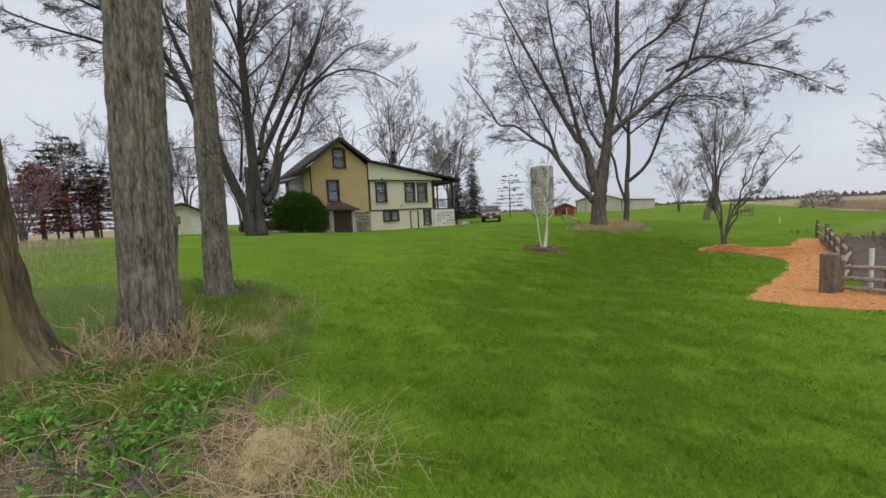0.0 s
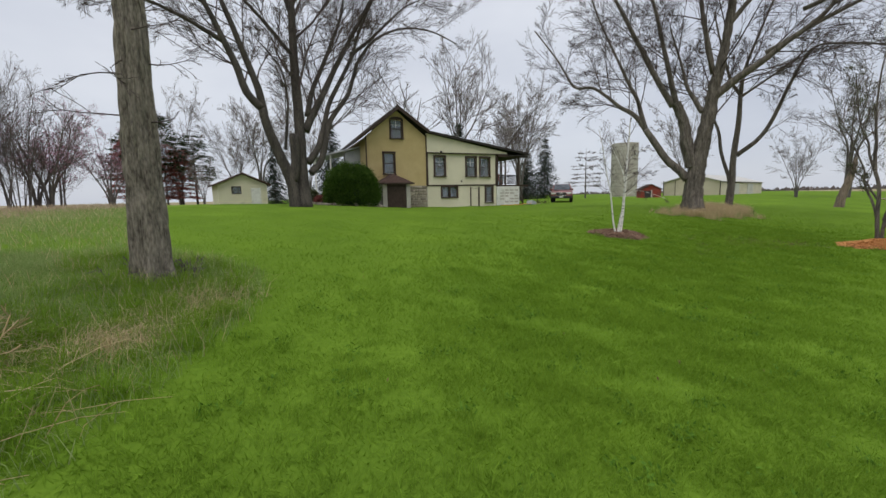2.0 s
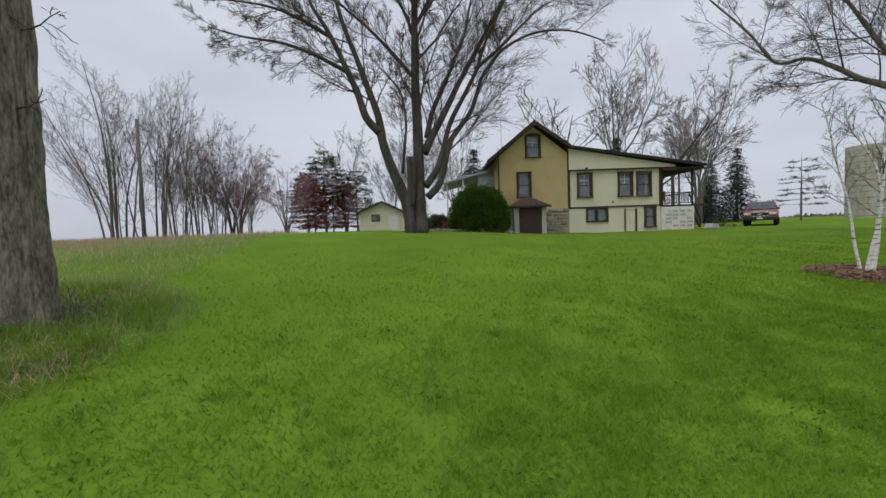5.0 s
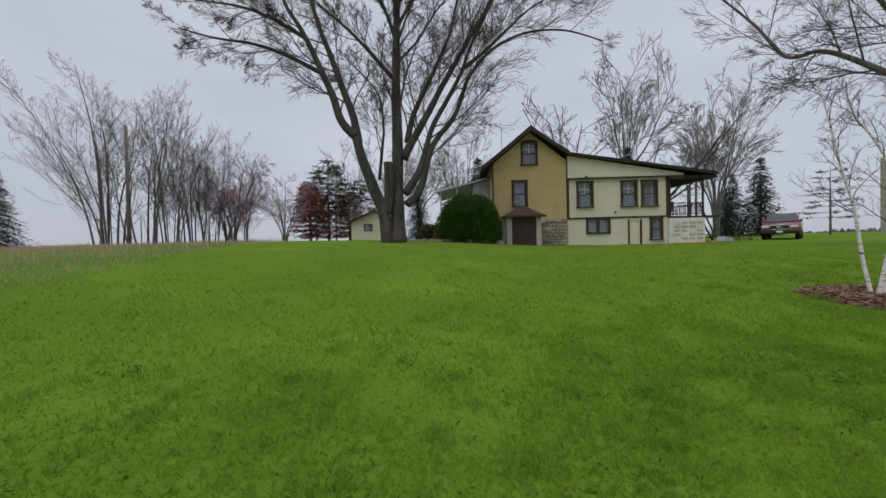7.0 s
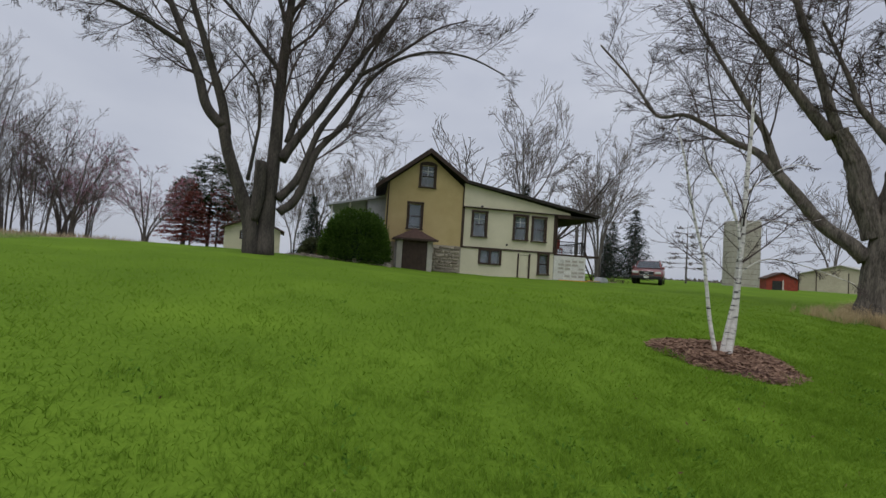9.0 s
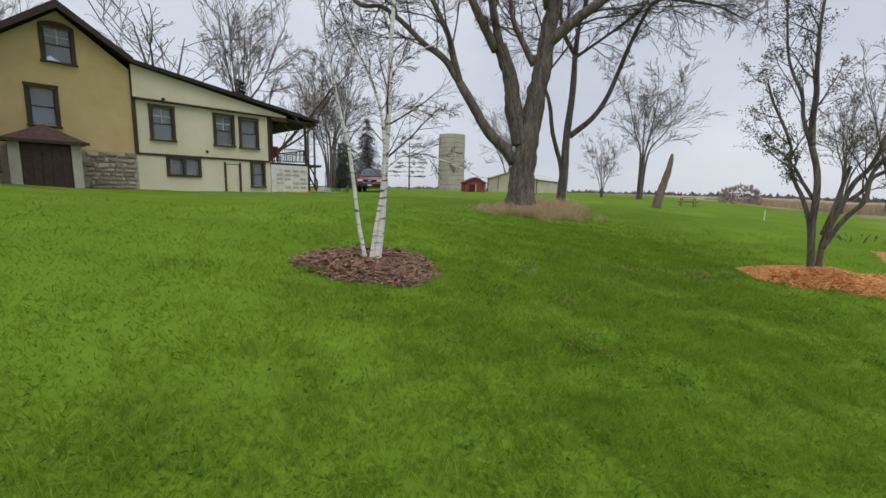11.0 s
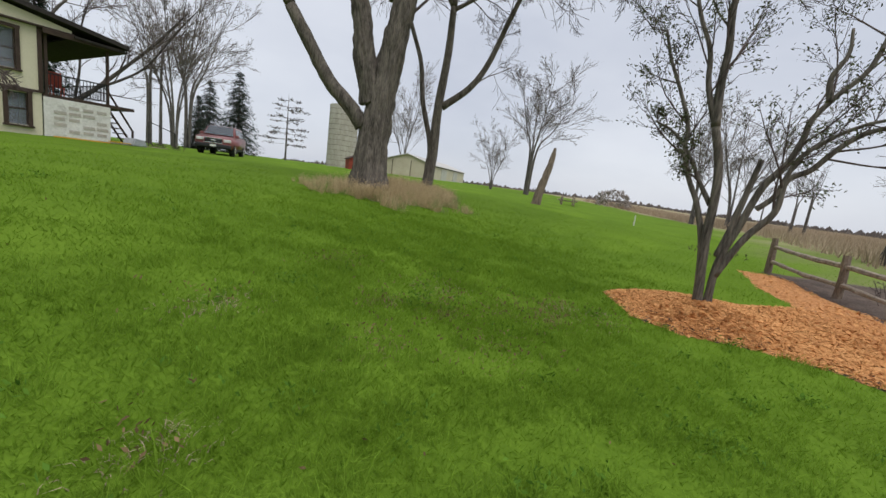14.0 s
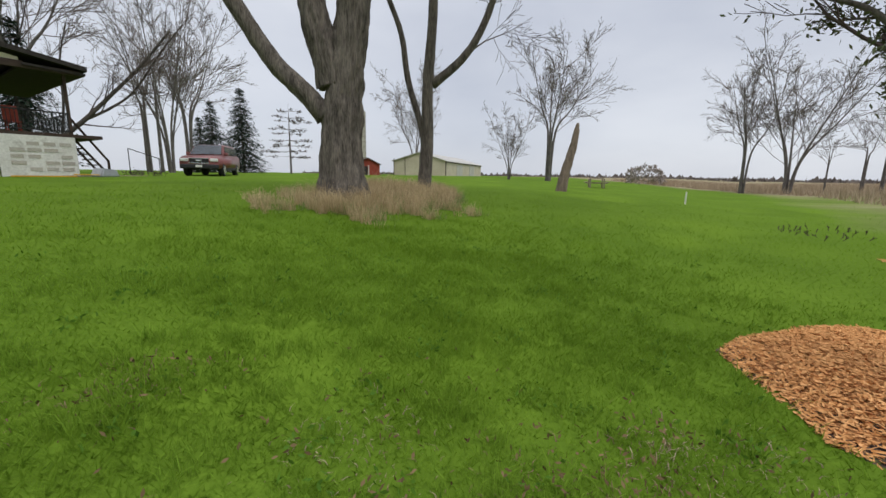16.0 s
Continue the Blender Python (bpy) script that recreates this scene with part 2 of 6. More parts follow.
def join(bm, other):
    me = bpy.data.meshes.new("joined")
    other.to_mesh(me)
    other.free()
    bm.from_mesh(me)
    bpy.data.meshes.remove(me)


def prism(outline, y0, y1):
    """A solid from an outline in x and z, between two values of y."""
    bm = bmesh.new()
    a = [bm.verts.new((x, y0, z)) for x, z in outline]
    b = [bm.verts.new((x, y1, z)) for x, z in outline]
    n = len(outline)
    bm.faces.new(a), bm.faces.new(b[::-1])
    for i in range(n):
        bm.faces.new((a[i], b[i], b[(i + 1) % n], a[(i + 1) % n]))
    bmesh.ops.recalc_face_normals(bm, faces=bm.faces[:])
    return bm


def holed_wall(top, x0, x1, z0, y0, y1, holes):
    """A thick wall below the line top(x), with rectangular openings (x0, x1, z0, z1) through it."""
    cuts = sorted({x0, x1, *[h[0] for h in holes], *[h[1] for h in holes], *[k for k in (12.15,) if x0 < k < x1]})
    bm = bmesh.new()
    for a, b in zip(cuts, cuts[1:]):
        mid, low = (a + b) / 2, z0
        for h in sorted((h for h in holes if h[0] <= mid <= h[1]), key=lambda h: h[2]):
            join(bm, prism([(a, low), (b, low), (b, h[2]), (a, h[2])], y0, y1))
            low = h[3]
        join(bm, prism([(a, low), (b, low), (b, top(b)), (a, top(a))], y0, y1))
    bmesh.ops.remove_doubles(bm, verts=bm.verts[:], dist=0.001)
    return bm


class Tubes:
    """Collects tapered tubes into one mesh."""

    def __init__(self):
        self.v, self.f, self.count = [], [], 0

    def add(self, pts, radii, sides=5, cap=True, rough=0.0, rng=None, ridges=0.0):
        p = np.array(pts, float)
        n, start = len(p), self.count
        t = np.empty_like(p)
        t[1:-1], t[0], t[-1] = p[2:] - p[:-2], p[1] - p[0], p[-1] - p[-2]
        ax = p[-1] - p[0]
        if abs(ax[0]) < 0.6 * math.sqrt(ax[0] ** 2 + ax[1] ** 2 + ax[2] ** 2):
            u = np.stack([np.zeros(n), t[:, 2], -t[:, 1]], 1)
        else:
            u = np.stack([-t[:, 2], np.zeros(n), t[:, 0]], 1)
        u /= np.sqrt((u * u).sum(1))[:, None] + 1e-9
        w = np.stack([t[:, 1] * u[:, 2] - t[:, 2] * u[:, 1], t[:, 2] * u[:, 0] - t[:, 0] * u[:, 2], t[:, 0] * u[:, 1] - t[:, 1] * u[:, 0]], 1)
        w /= np.sqrt((w * w).sum(1))[:, None] + 1e-9
        a = np.arange(sides) * (2 * math.pi / sides)
        r = np.array(radii, float)[:, None] * np.ones((1, sides))
        if rough:
            r *= np.array([[1 + rng.uniform(-rough, rough) for _ in range(sides)] for _ in range(n)])
        if ridges:
            run = np.concatenate([[0], np.cumsum(np.sqrt(((p[1:] - p[:-1]) ** 2).sum(1)))])
            for i in range(n):
                k = 5.5 * radii[0] / 0.35
                r[i] += [ridges * (abs(noise.noise(Vector((k * math.cos(c), k * math.sin(c), run[i] * 1.1)))) + 0.5 * abs(noise.noise(Vector((2.2 * k * math.cos(c), 2.2 * k * math.sin(c), run[i] * 2.4)))) - 0.25) for c in a]
        q = p[:, None, :] + r[:, :, None] * (np.cos(a)[None, :, None] * u[:, None, :] + np.sin(a)[None, :, None] * w[:, None, :])
        self.v.append(q.reshape(-1, 3))
        self.count += n * sides
        for i in range(n - 1):
            s = start + i * sides
            for k in range(sides - 1):
                self.f.append((s + k, s + k + 1, s + k + 1 + sides, s + k + sides))
            self.f.append((s + sides - 1, s, s + sides, s + 2 * sides - 1))
        if cap:
            self.f.append(tuple(start + (n - 1) * sides + k for k in range(sides)))
            self.f.append(tuple(start + k for k in range(sides))[::-1])

    def mesh(self, name):
        return mesh_of(name, np.concatenate(self.v), self.f)


def smooth_line(pts, steps):
    """Points along a Catmull-Rom curve through pts."""
    p = [np.array(q, float) for q in pts]
    p = [2 * p[0] - p[1], *p, 2 * p[-1] - p[-2]]
    out = []
    for i in range(1, len(p) - 2):
        for k in range(steps):
            t = k / steps
            out.append(0.5 * (2 * p[i] + (p[i + 1] - p[i - 1]) * t + (2 * p[i - 1] - 5 * p[i] + 4 * p[i + 1] - p[i + 2]) * t * t + (3 * p[i] - p[i - 1] - 3 * p[i + 1] + p[i + 2]) * t ** 3))
    return out + [p[-2]]


# ---- the ground ----
HILLS = [0.096, 0.23, 0.321, 0.232, 0.372, 0.214, 0.417, 0.174, -0.592, -0.08, -0.22, 0.337, 0.314, 0.061, -0.322, -0.518, 0.285, -0.251, -0.142, 0.038, 0.167, -0.712, -0.173, 0.171, 0.003, 0.047, 0.085, -0.162, 0.167, -0.066, -0.03, 0.02, -0.06, -0.351, -0.232, -0.045, 0.036, 0.125]
HILL_X, HILL_Y = (-5, 5, 15, 25, 35, 45), (0, 8, 16, 24, 32, 40)


def soft_clamp(v, a, b, s=4.0):
    return a + s * np.log1p(np.exp((v - a) / s)) - s * np.log1p(np.exp((v - b) / s))


def height(x, y):
    """The lawn's height: a slope with broad swells, level far away."""
    x, y = np.asarray(x, float), np.asarray(y, float)
    x, y = soft_clamp(np.clip(x, -300, 300), -6, 44), soft_clamp(np.clip(y, -300, 300), -4, 46)
    z = HILLS[0] + HILLS[1] * y / 20 + 0.32 * np.exp(-((x - 22.15) / 1.1) ** 2 - ((y - 8.46) / 0.85) ** 2)
    i = 2
    for a in HILL_X:
        for b in HILL_Y:
            z = z + HILLS[i] * np.exp(-((x - a) / 10) ** 2 - ((y - b) / 8) ** 2)
            i += 1
    return z


def ground_at(x, y):
    return float(height(x, y))


def swell(x, y):
    return 0.02 * np.sin(x * 1.7 + 0.6 * np.sin(y * 1.1)) * np.cos(y * 1.4 + 0.4) + 0.012 * np.sin(x * 3.9 + y * 2.7)


def axis_steps(lo, hi, step):
    near = list(np.arange(lo, hi + step / 2, step))
    out, d, v = [], step, hi
    while v < 2800:
        d *= 1.28
        v += d
        out.append(v)
    low, d, v = [], step, lo
    while v > -2800:
        d *= 1.28
        v -= d
        low.append(v)
    return np.array(low[::-1] + near + out)


gx, gy = axis_steps(-14, 46, 0.4), axis_steps(-8, 46, 0.4)
GX, GY = np.meshgrid(gx, gy)
GZ = height(GX, GY) + swell(GX, GY)
nx, ny = len(gx), len(gy)
gverts = np.stack([GX.ravel(), GY.ravel(), GZ.ravel()], 1)
gfaces = [(j * nx + i, j * nx + i + 1, (j + 1) * nx + i + 1, (j + 1) * nx + i) for j in range(ny - 1) for i in range(nx - 1)]
ground = part("ground", mesh_of("ground", gverts, gfaces), lawn_mat, smooth=True)
# brown field and rough tan crest in the ground's colour
gn, gl = lawn_mat.node_tree.nodes, lawn_mat.node_tree.links
gp = gn["Principled BSDF"]
lawn_colour = gp.inputs["Base Color"].links[0].from_socket
gtc, gsep, gnoise = gn.new("ShaderNodeTexCoord"), gn.new("ShaderNodeSeparateXYZ"), gn.new("ShaderNodeTexNoise")
gl.new(gtc.outputs["Object"], gsep.inputs["Vector"]), gl.new(gtc.outputs["Object"], gnoise.inputs["Vector"])
gnoise.inputs["Scale"].default_value, gnoise.inputs["Detail"].default_value = 0.12, 6


def gmath(op, a, b=0.0, c=None):
    m = gn.new("ShaderNodeMath")
    m.operation = op
    for i, q in enumerate((a, b) if c is None else (a, b, c)):
        if isinstance(q, (int, float)):
            m.inputs[i].default_value = q
        else:
            gl.new(q, m.inputs[i])
    return m.outputs[0]


wob = gmath("MULTIPLY_ADD", gnoise.outputs["Fac"], 14.0, -7.0)
px_, py_ = gsep.outputs["X"], gsep.outputs["Y"]
far_field = gmath("SUBTRACT", gmath("SUBTRACT", px_, 56.0), gmath("MULTIPLY", gmath("MAXIMUM", gmath("SUBTRACT", py_, 6.0), 0.0), 1.6))
low_field = gmath("MINIMUM", gmath("SUBTRACT", px_, 29.0), gmath("SUBTRACT", gmath("MULTIPLY_ADD", px_, 0.06, 1.4), py_))
crest = gmath("MINIMUM", gmath("SUBTRACT", -6.5, px_), gmath("SUBTRACT", py_, 13.0))
field = gmath("MAXIMUM", gmath("MAXIMUM", far_field, low_field), crest)
fm = gn.new("ShaderNodeMapRange")
fm.inputs["From Min"].default_value, fm.inputs["From Max"].default_value = -3.0, 4.0
gl.new(gmath("ADD", field, wob), fm.inputs["Value"])
fc = gn.new("ShaderNodeMix")
fc.data_type = "RGBA"
fc.inputs["A"].default_value, fc.inputs["B"].default_value = (0.24, 0.19, 0.12, 1), (0.31, 0.28, 0.16, 1)
gl.new(gnoise.outputs["Fac"], fc.inputs["Factor"])
fx = gn.new("ShaderNodeMix")
fx.data_type = "RGBA"
gl.new(fm.outputs["Result"], fx.inputs["Factor"]), gl.new(lawn_colour, fx.inputs["A"]), gl.new(fc.outputs["Result"], fx.inputs["B"])
gl.new(fx.outputs["Result"], gp.inputs["Base Color"])
tagged(ground, "sloping mown green lawn running into brown fields", "lawn", kind="structure")

# ---- the farmhouse ----
FY = 35.43
house = thing("farmhouse", pose(0, 0, 0), "tan stucco farmhouse with a cream wing and dark brown trim", "house")
UP, LOW = (11.6, 12.58, 6.5, 8.0), (10.9, 11.8, 3.5, 5.2)
GABLE_TOP = lambda x: 8.78 - 0.8 * abs(x - 12.15)
WING_TOP = lambda x: 7.18 - 0.166 * (x - 14.8)
UPPER = [(15.58, 16.53, 3.32, 4.98), (18.72, 19.66, 3.3, 4.96), (20.16, 21.1, 3.28, 4.94)]
LOWER = [(16.2, 17.74, 1.4, 2.36), (20.75, 21.43, 0.88, 2.3)]
part("gable_wall", holed_wall(GABLE_TOP, 9.34, 14.8, 2.46, FY, FY + 0.3, [UP, LOW]), tan_stucco, house)
part("foundation_wall", box(9.34, 14.8, FY - 0.02, FY + 0.35, 0.1, 2.46), mortar_mat, house)
part("wing_wall", holed_wall(lambda x: min(5.3, WING_TOP(x)), 14.8, 21.9, 2.5, FY + 0.02, FY + 0.3, UPPER), cream, house)
part("basement_wall", holed_wall(lambda x: 2.4, 14.8, 21.9, 0.0, FY + 0.02, FY + 0.32, LOWER + [(19.18, 19.98, 0.45, 2.18)]), cream, house)
part("upper_panel", prism([(14.8, 5.36), (23.0, 5.36), (23.0, 5.5), (14.8, 7.0)], FY - 0.14, FY + 0.2), cream, house)
part("side_wall", box(21.6, 21.9, FY + 0.32, 45.4, 0.1, 5.4), cream, house)
part("side_wall", box(9.34, 9.64, FY + 0.3, 45.4, 0.3, 6.5), tan_stucco, house)
part("back_wall", box(9.64, 21.6, 45.1, 45.4, 0.3, 5.6), cream, house)
part("interior_floor", box(9.7, 21.5, FY + 0.4, 45.0, 2.42, 2.5), interior, house)
part("interior_wall", box(9.7, 21.5, FY + 1.6, FY + 1.7, 0.4, 6.4), interior, house)
part("band_board", box(14.74, 21.92, FY - 0.05, FY + 0.02, 2.41, 2.52, 0.008), brown_trim, house)
part("soffit_board", box(14.74, 23.1, FY - 0.2, FY + 0.02, 5.29, 5.37, 0.008), brown_trim, house)
part("corner_board", box(14.72, 14.9, FY - 0.07, FY + 0.02, 2.5, 6.9, 0.008), brown_trim, house)
part("corner_board", box(21.8, 21.95, FY - 0.05, FY + 0.02, 2.52, 5.3, 0.008), brown_trim, house)
part("downpipe", box(9.36, 9.46, FY - 0.1, FY, 1.0, 6.6, 0.03), brown_trim, house)
# roofs: two slopes over the gable, a long low one over the wing and its porch
def slab(line, thick, y0, y1):
    up = [(x, z + thick) for x, z in line]
    return prism(line + up[::-1], y0, y1)
part("roof", slab([(8.55, 6.02), (9.3, 6.62), (12.15, 8.92)], 0.26, 34.95, 45.9), roof_mat, house)
part("roof", slab([(12.15, 8.92), (14.85, 7.0)], 0.26, 34.95, 45.9), roof_mat, house)
part("wing_roof", slab([(14.85, 7.0), (20.0, 6.16), (25.2, 5.3)], 0.2, 34.98, 46.0), roof_mat, house)
part("porch_ceiling", slab([(23.05, 5.2), (25.15, 5.12)], 0.1, 35.1, 45.9), roof_mat, house)
part("eave_beam", box(21.95, 25.0, 35.2, 35.36, 5.08, 5.3, 0.01), brown_trim, house)
part("barge_board", slab([(8.5, 5.98), (12.15, 8.8), ], 0.3, 34.9, 34.96), brown_trim, house)
part("barge_board", slab([(12.15, 8.8), (14.9, 6.95)], 0.3, 34.9, 34.96), brown_trim, house)
part("chimney", box(14.6, 15.2, 41.0, 41.6, 6.6, 9.2, 0.02), mortar_mat, house)


def window(x0, x1, z0, z1, cross=True, arched=False, blind=0.0, y=FY):
    w = part("window", box(x0 - 0.13, x0 + 0.02, y - 0.06, y + 0.05, z0 - 0.02, z1 + 0.02, 0.008), brown_trim, house)
    part("jamb", box(x1 - 0.02, x1 + 0.13, y - 0.06, y + 0.05, z0 - 0.02, z1 + 0.02, 0.008), brown_trim, w)
    if arched:
        hood = bmesh.new()
        c, r = (x0 + x1) / 2, (x1 - x0) / 2 + 0.14
        pts = [(c + r * math.cos(a), z1 + 0.02 + 0.26 * math.sin(a)) for a in np.linspace(0, math.pi, 11)]
        join(hood, prism(pts, y - 0.07, y + 0.05))
        part("arched_head", hood, brown_trim, w)
    else:
        part("head", box(x0 - 0.15, x1 + 0.15, y - 0.07, y + 0.05, z1 + 0.021, z1 + 0.17, 0.008), brown_trim, w)
    part("sill", box(x0 - 0.17, x1 + 0.17, y - 0.13, y + 0.05, z0 - 0.1, z0 - 0.021, 0.01), brown_trim, w)
    zc = (z0 + z1) / 2
    part("pane", box(x0 + 0.05, x1 - 0.05, y + 0.1, y + 0.106, z0, zc - 0.03), pane_mat, w)
    part("pane", box(x0 + 0.05, x1 - 0.05, y + 0.13, y + 0.136, zc + 0.03, z1), pane_mat, w)
    part("sash_rail", box(x0 + 0.02, x1 - 0.02, y + 0.08, y + 0.15, zc - 0.03, zc + 0.03, 0.006), brown_trim, w)
    for a, b in ((x0 + 0.02, x0 + 0.06), (x1 - 0.06, x1 - 0.02)):
        part("sash_stile", box(a, b, y + 0.08, y + 0.15, z0, z1, 0.006), brown_trim, w)
    if cross:
        part("muntin", box((x0 + x1) / 2 - 0.012, (x0 + x1) / 2 + 0.012, y + 0.12, y + 0.15, zc, z1), white_paint, w)
        part("muntin", box(x0 + 0.06, x1 - 0.06, y + 0.12, y + 0.15, zc + (z1 - zc) / 2 - 0.012, zc + (z1 - zc) / 2 + 0.012), white_paint, w)
    if blind:
        part("curtain", box(x0 + 0.05, x1 - 0.05, y + 0.22, y + 0.24, z1 - blind * (z1 - z0), z1), curtain, w)


window(*UP, True, True, 0.35)
window(*LOW, False, False, 0.9)
window(*UPPER[0], True, False, 0.3)
window(*UPPER[1], True, False, 0.45)
window(*UPPER[2], False, False, 0.0)
window(*LOWER[1], False)
# wide basement window in two lights
wb = part("basement_window", box(16.1, 17.84, FY - 0.05, FY + 0.05, 2.3, 2.4, 0.006), brown_trim, house)
part("sill", box(16.1, 17.84, FY - 0.08, FY + 0.05, 1.3, 1.41, 0.006), brown_trim, wb)
for a in (16.1, 16.9, 17.7):
    part("frame_post", box(a, a + 0.14, FY - 0.05, FY + 0.05, 1.411, 2.299, 0.006), brown_trim, wb)
for a in (16.25, 17.05):
    part("pane", box(a, a + 0.64, FY + 0.1, FY + 0.106, 1.42, 2.29), pane_mat, wb)
    part("curtain", box(a + 0.1, a + 0.55, FY + 0.2, FY + 0.22, 1.42, 2.29), curtain, wb)
bd = part("basement_door", box(19.22, 19.94, FY + 0.05, FY + 0.1, 0.42, 2.15, 0.006), cream, house, "cream boarded basement door")
for a in (19.08, 19.96):
    part("door_post", box(a, a + 0.1, FY - 0.04, FY + 0.05, 0.3, 2.28, 0.006), brown_trim, bd)
part("door_knob", box(19.84, 19.89, FY - 0.0, FY + 0.05, 1.25, 1.3, 0.015), black_iron, bd)
part("vent", box(18.12, 18.26, FY - 0.04, FY + 0.02, 2.75, 2.89, 0.02), black_iron, house)
part("porch_lamp", box(16.05, 16.2, FY - 0.3, FY - 0.14, 5.38, 5.5, 0.03), black_iron, house)
# rubble stones of the foundation
rng = random.Random(4)
z = 0.55
while z < 2.3:
    h, x = rng.uniform(0.12, 0.27), 12.4 + rng.uniform(0, 0.2)
    while x < 14.6:
        w = rng.uniform(0.13, 0.52)
        if z > 0.5 and not (x < 12.5):
            st = part("stone", box(-w / 2, w / 2, -rng.uniform(0.05, 0.11), 0, -h * rng.uniform(0.3, 0.52), h * rng.uniform(0.3, 0.55), 0.05), stone_mat, house)
            st.location, st.rotation_euler = (min(x + w / 2, 14.5), FY - 0.02, z + h / 2), (0, rng.uniform(-0.16, 0.16), 0)
        x += w + 0.035
    z += h + 0.035
# back porch at the gable's far side
part("porch_roof", slab([(5.2, 4.85), (9.3, 5.85)], 0.14, 37.4, 44.2), grey_siding, house)
part("porch_wall", prism([(7.9, 1.0), (9.34, 1.0), (9.34, 5.8), (7.9, 5.45)], 37.6, 37.75), grey_siding, house)
for a in (5.4, 6.7, 7.9):
    part("porch_post", box(a, a + 0.12, 37.6, 37.72, 0.8, 4.86 + (a - 5.2) * 0.24, 0.01), white_paint, house)
part("porch_rail", box(5.4, 7.9, 37.62, 37.7, 2.0, 2.1, 0.01), white_paint, house)
part("porch_deck", box(5.2, 9.3, 37.4, 44, 0.85, 1.0, 0.01), grey_siding, house)
part("antenna", box(11.0, 11.03, 44.0, 44.03, 7.5, 11.6), black_iron, house)

# cellar entrance
cellar = thing("cellar_entrance", pose(0, 0, 0), "small cellar entrance with a brown door and hipped brown roof", "shed")
SY = 33.0
part("side_wall", box(10.08, 10.44, SY, FY - 0.03, 0.3, 2.6, 0.01), concrete, cellar)
part("side_wall", box(12.06, 12.4, SY, FY - 0.03, 0.3, 2.6, 0.01), concrete, cellar)
part("lintel", box(10.44, 12.06, SY + 0.02, SY + 0.3, 2.46, 2.6), brown_trim, cellar)
cd = part("door", box(10.46, 12.04, SY + 0.06, SY + 0.12, 0.4, 2.46, 0.008), brown_trim, cellar, "dark brown boarded door")
for k in range(5):
    part("board", box(10.48 + k * 0.312, 10.77 + k * 0.312, SY + 0.035, SY + 0.058, 0.45, 2.42, 0.006), brown_trim, cd)
hip = bmesh.new()
v = [hip.verts.new(q) for q in ((9.8, SY - 0.25, 2.6), (12.68, SY - 0.25, 2.6), (12.68, FY - 0.1, 2.6), (9.8, FY - 0.1, 2.6), (11.25, SY + 0.75, 3.38), (11.25, FY - 0.1, 3.38))]
for f in ((0, 1, 4), (1, 2, 5, 4), (3, 0, 4, 5), (2, 3, 5), (3, 2, 1, 0)):
    hip.faces.new([v[i] for i in f])
part("roof", hip, brown_shingle, cellar)
part("fascia", box(9.78, 12.7, SY - 0.28, SY - 0.25, 2.5, 2.64, 0.004), brown_trim, cellar)
plank = part("leaning_board", box(-0.09, 0.09, -0.03, 0.03, 0, 1.5, 0.01), white_paint)
plank.matrix_world = pose(10.0, 32.75, 0.42, 12, -48, 0)
tagged(plank, "white board leaning beside the cellar entrance", "board")

# ---- deck beside the wing ----
deck = thing("deck", pose(0, 0, 0), "raised wooden deck with white skirting and iron railing", "deck")
part("floor", prism([(21.95, 2.3), (25.6, 2.3), (25.6, 2.45), (21.95, 2.45)], FY + 0.05, 41), brown_trim, deck)
skirt = part("skirting", box(21.95, 24.5, FY, FY + 0.12, 0.2, 2.3), white_paint, deck, "patched white skirting")
for k in range(5):
    for i in range(4):
        if (k * 3 + i) % 4:
            part("patch", box(22.3 + i * 0.55, 22.7 + i * 0.55 + 0.06 * (k % 2), FY - 0.02, FY, 0.75 + k * 0.28, 0.9 + k * 0.28), concrete, skirt)
part("skirting_side", prism([(24.5, 0.2), (24.5, 2.3), (24.56, 2.3), (24.56, 0.2)], FY + 0.12, 41), white_paint, deck)
for a in (22.05, 24.4):
    part("post", box(a, a + 0.12, FY + 0.1, FY + 0.22, 2.45, 5.2, 0.01), brown_trim, deck)
part("top_rail", box(22.1, 24.5, FY + 0.08, FY + 0.14, 3.36, 3.42, 0.01), black_iron, deck)
part("bottom_rail", box(22.1, 24.5, FY + 0.08, FY + 0.14, 2.55, 2.6, 0.01), black_iron, deck)
bal = box(-0.012, 0.012, -0.012, 0.012, 0, 0.76)
bal = part("baluster", bal, black_iron, deck)
bal.location = (22.25, FY + 0.11, 2.6)
for k in range(1, 17):
    o = new("baluster", bal.data)
    o.parent, o.location = deck, (22.25 + k * 0.135, FY + 0.11, 2.6)
for k in range(26):
    o = new("baluster", bal.data)
    o.parent, o.location = deck, (24.5, FY + 0.25 + k * 0.2, 2.6)
part("top_rail", box(24.47, 24.53, FY + 0.14, 41, 3.36, 3.42, 0.01), black_iron, deck)
stairs = Tubes()
for a, b in (((24.6, 36.2, 3.3), (26.3, 37.5, 1.3)), ((24.6, 36.2, 2.4), (26.3, 37.5, 0.5)), ((26.3, 37.5, 0.4), (26.3, 37.5, 1.35)), ((24.6, 37.2, 2.4), (26.2, 38.4, 0.5))):
    stairs.add([a, b], [0.06, 0.06], 6)
part("stair_rail", stairs.mesh("stair_rail"), brown_trim, deck)
for k in range(7):
    part("tread", box(24.6 + k * 0.25, 24.88 + k * 0.25, 36.4 + k * 0.18, 37.6 + k * 0.18, 2.1 - k * 0.26, 2.15 - k * 0.26, 0.01), brown_trim, deck)
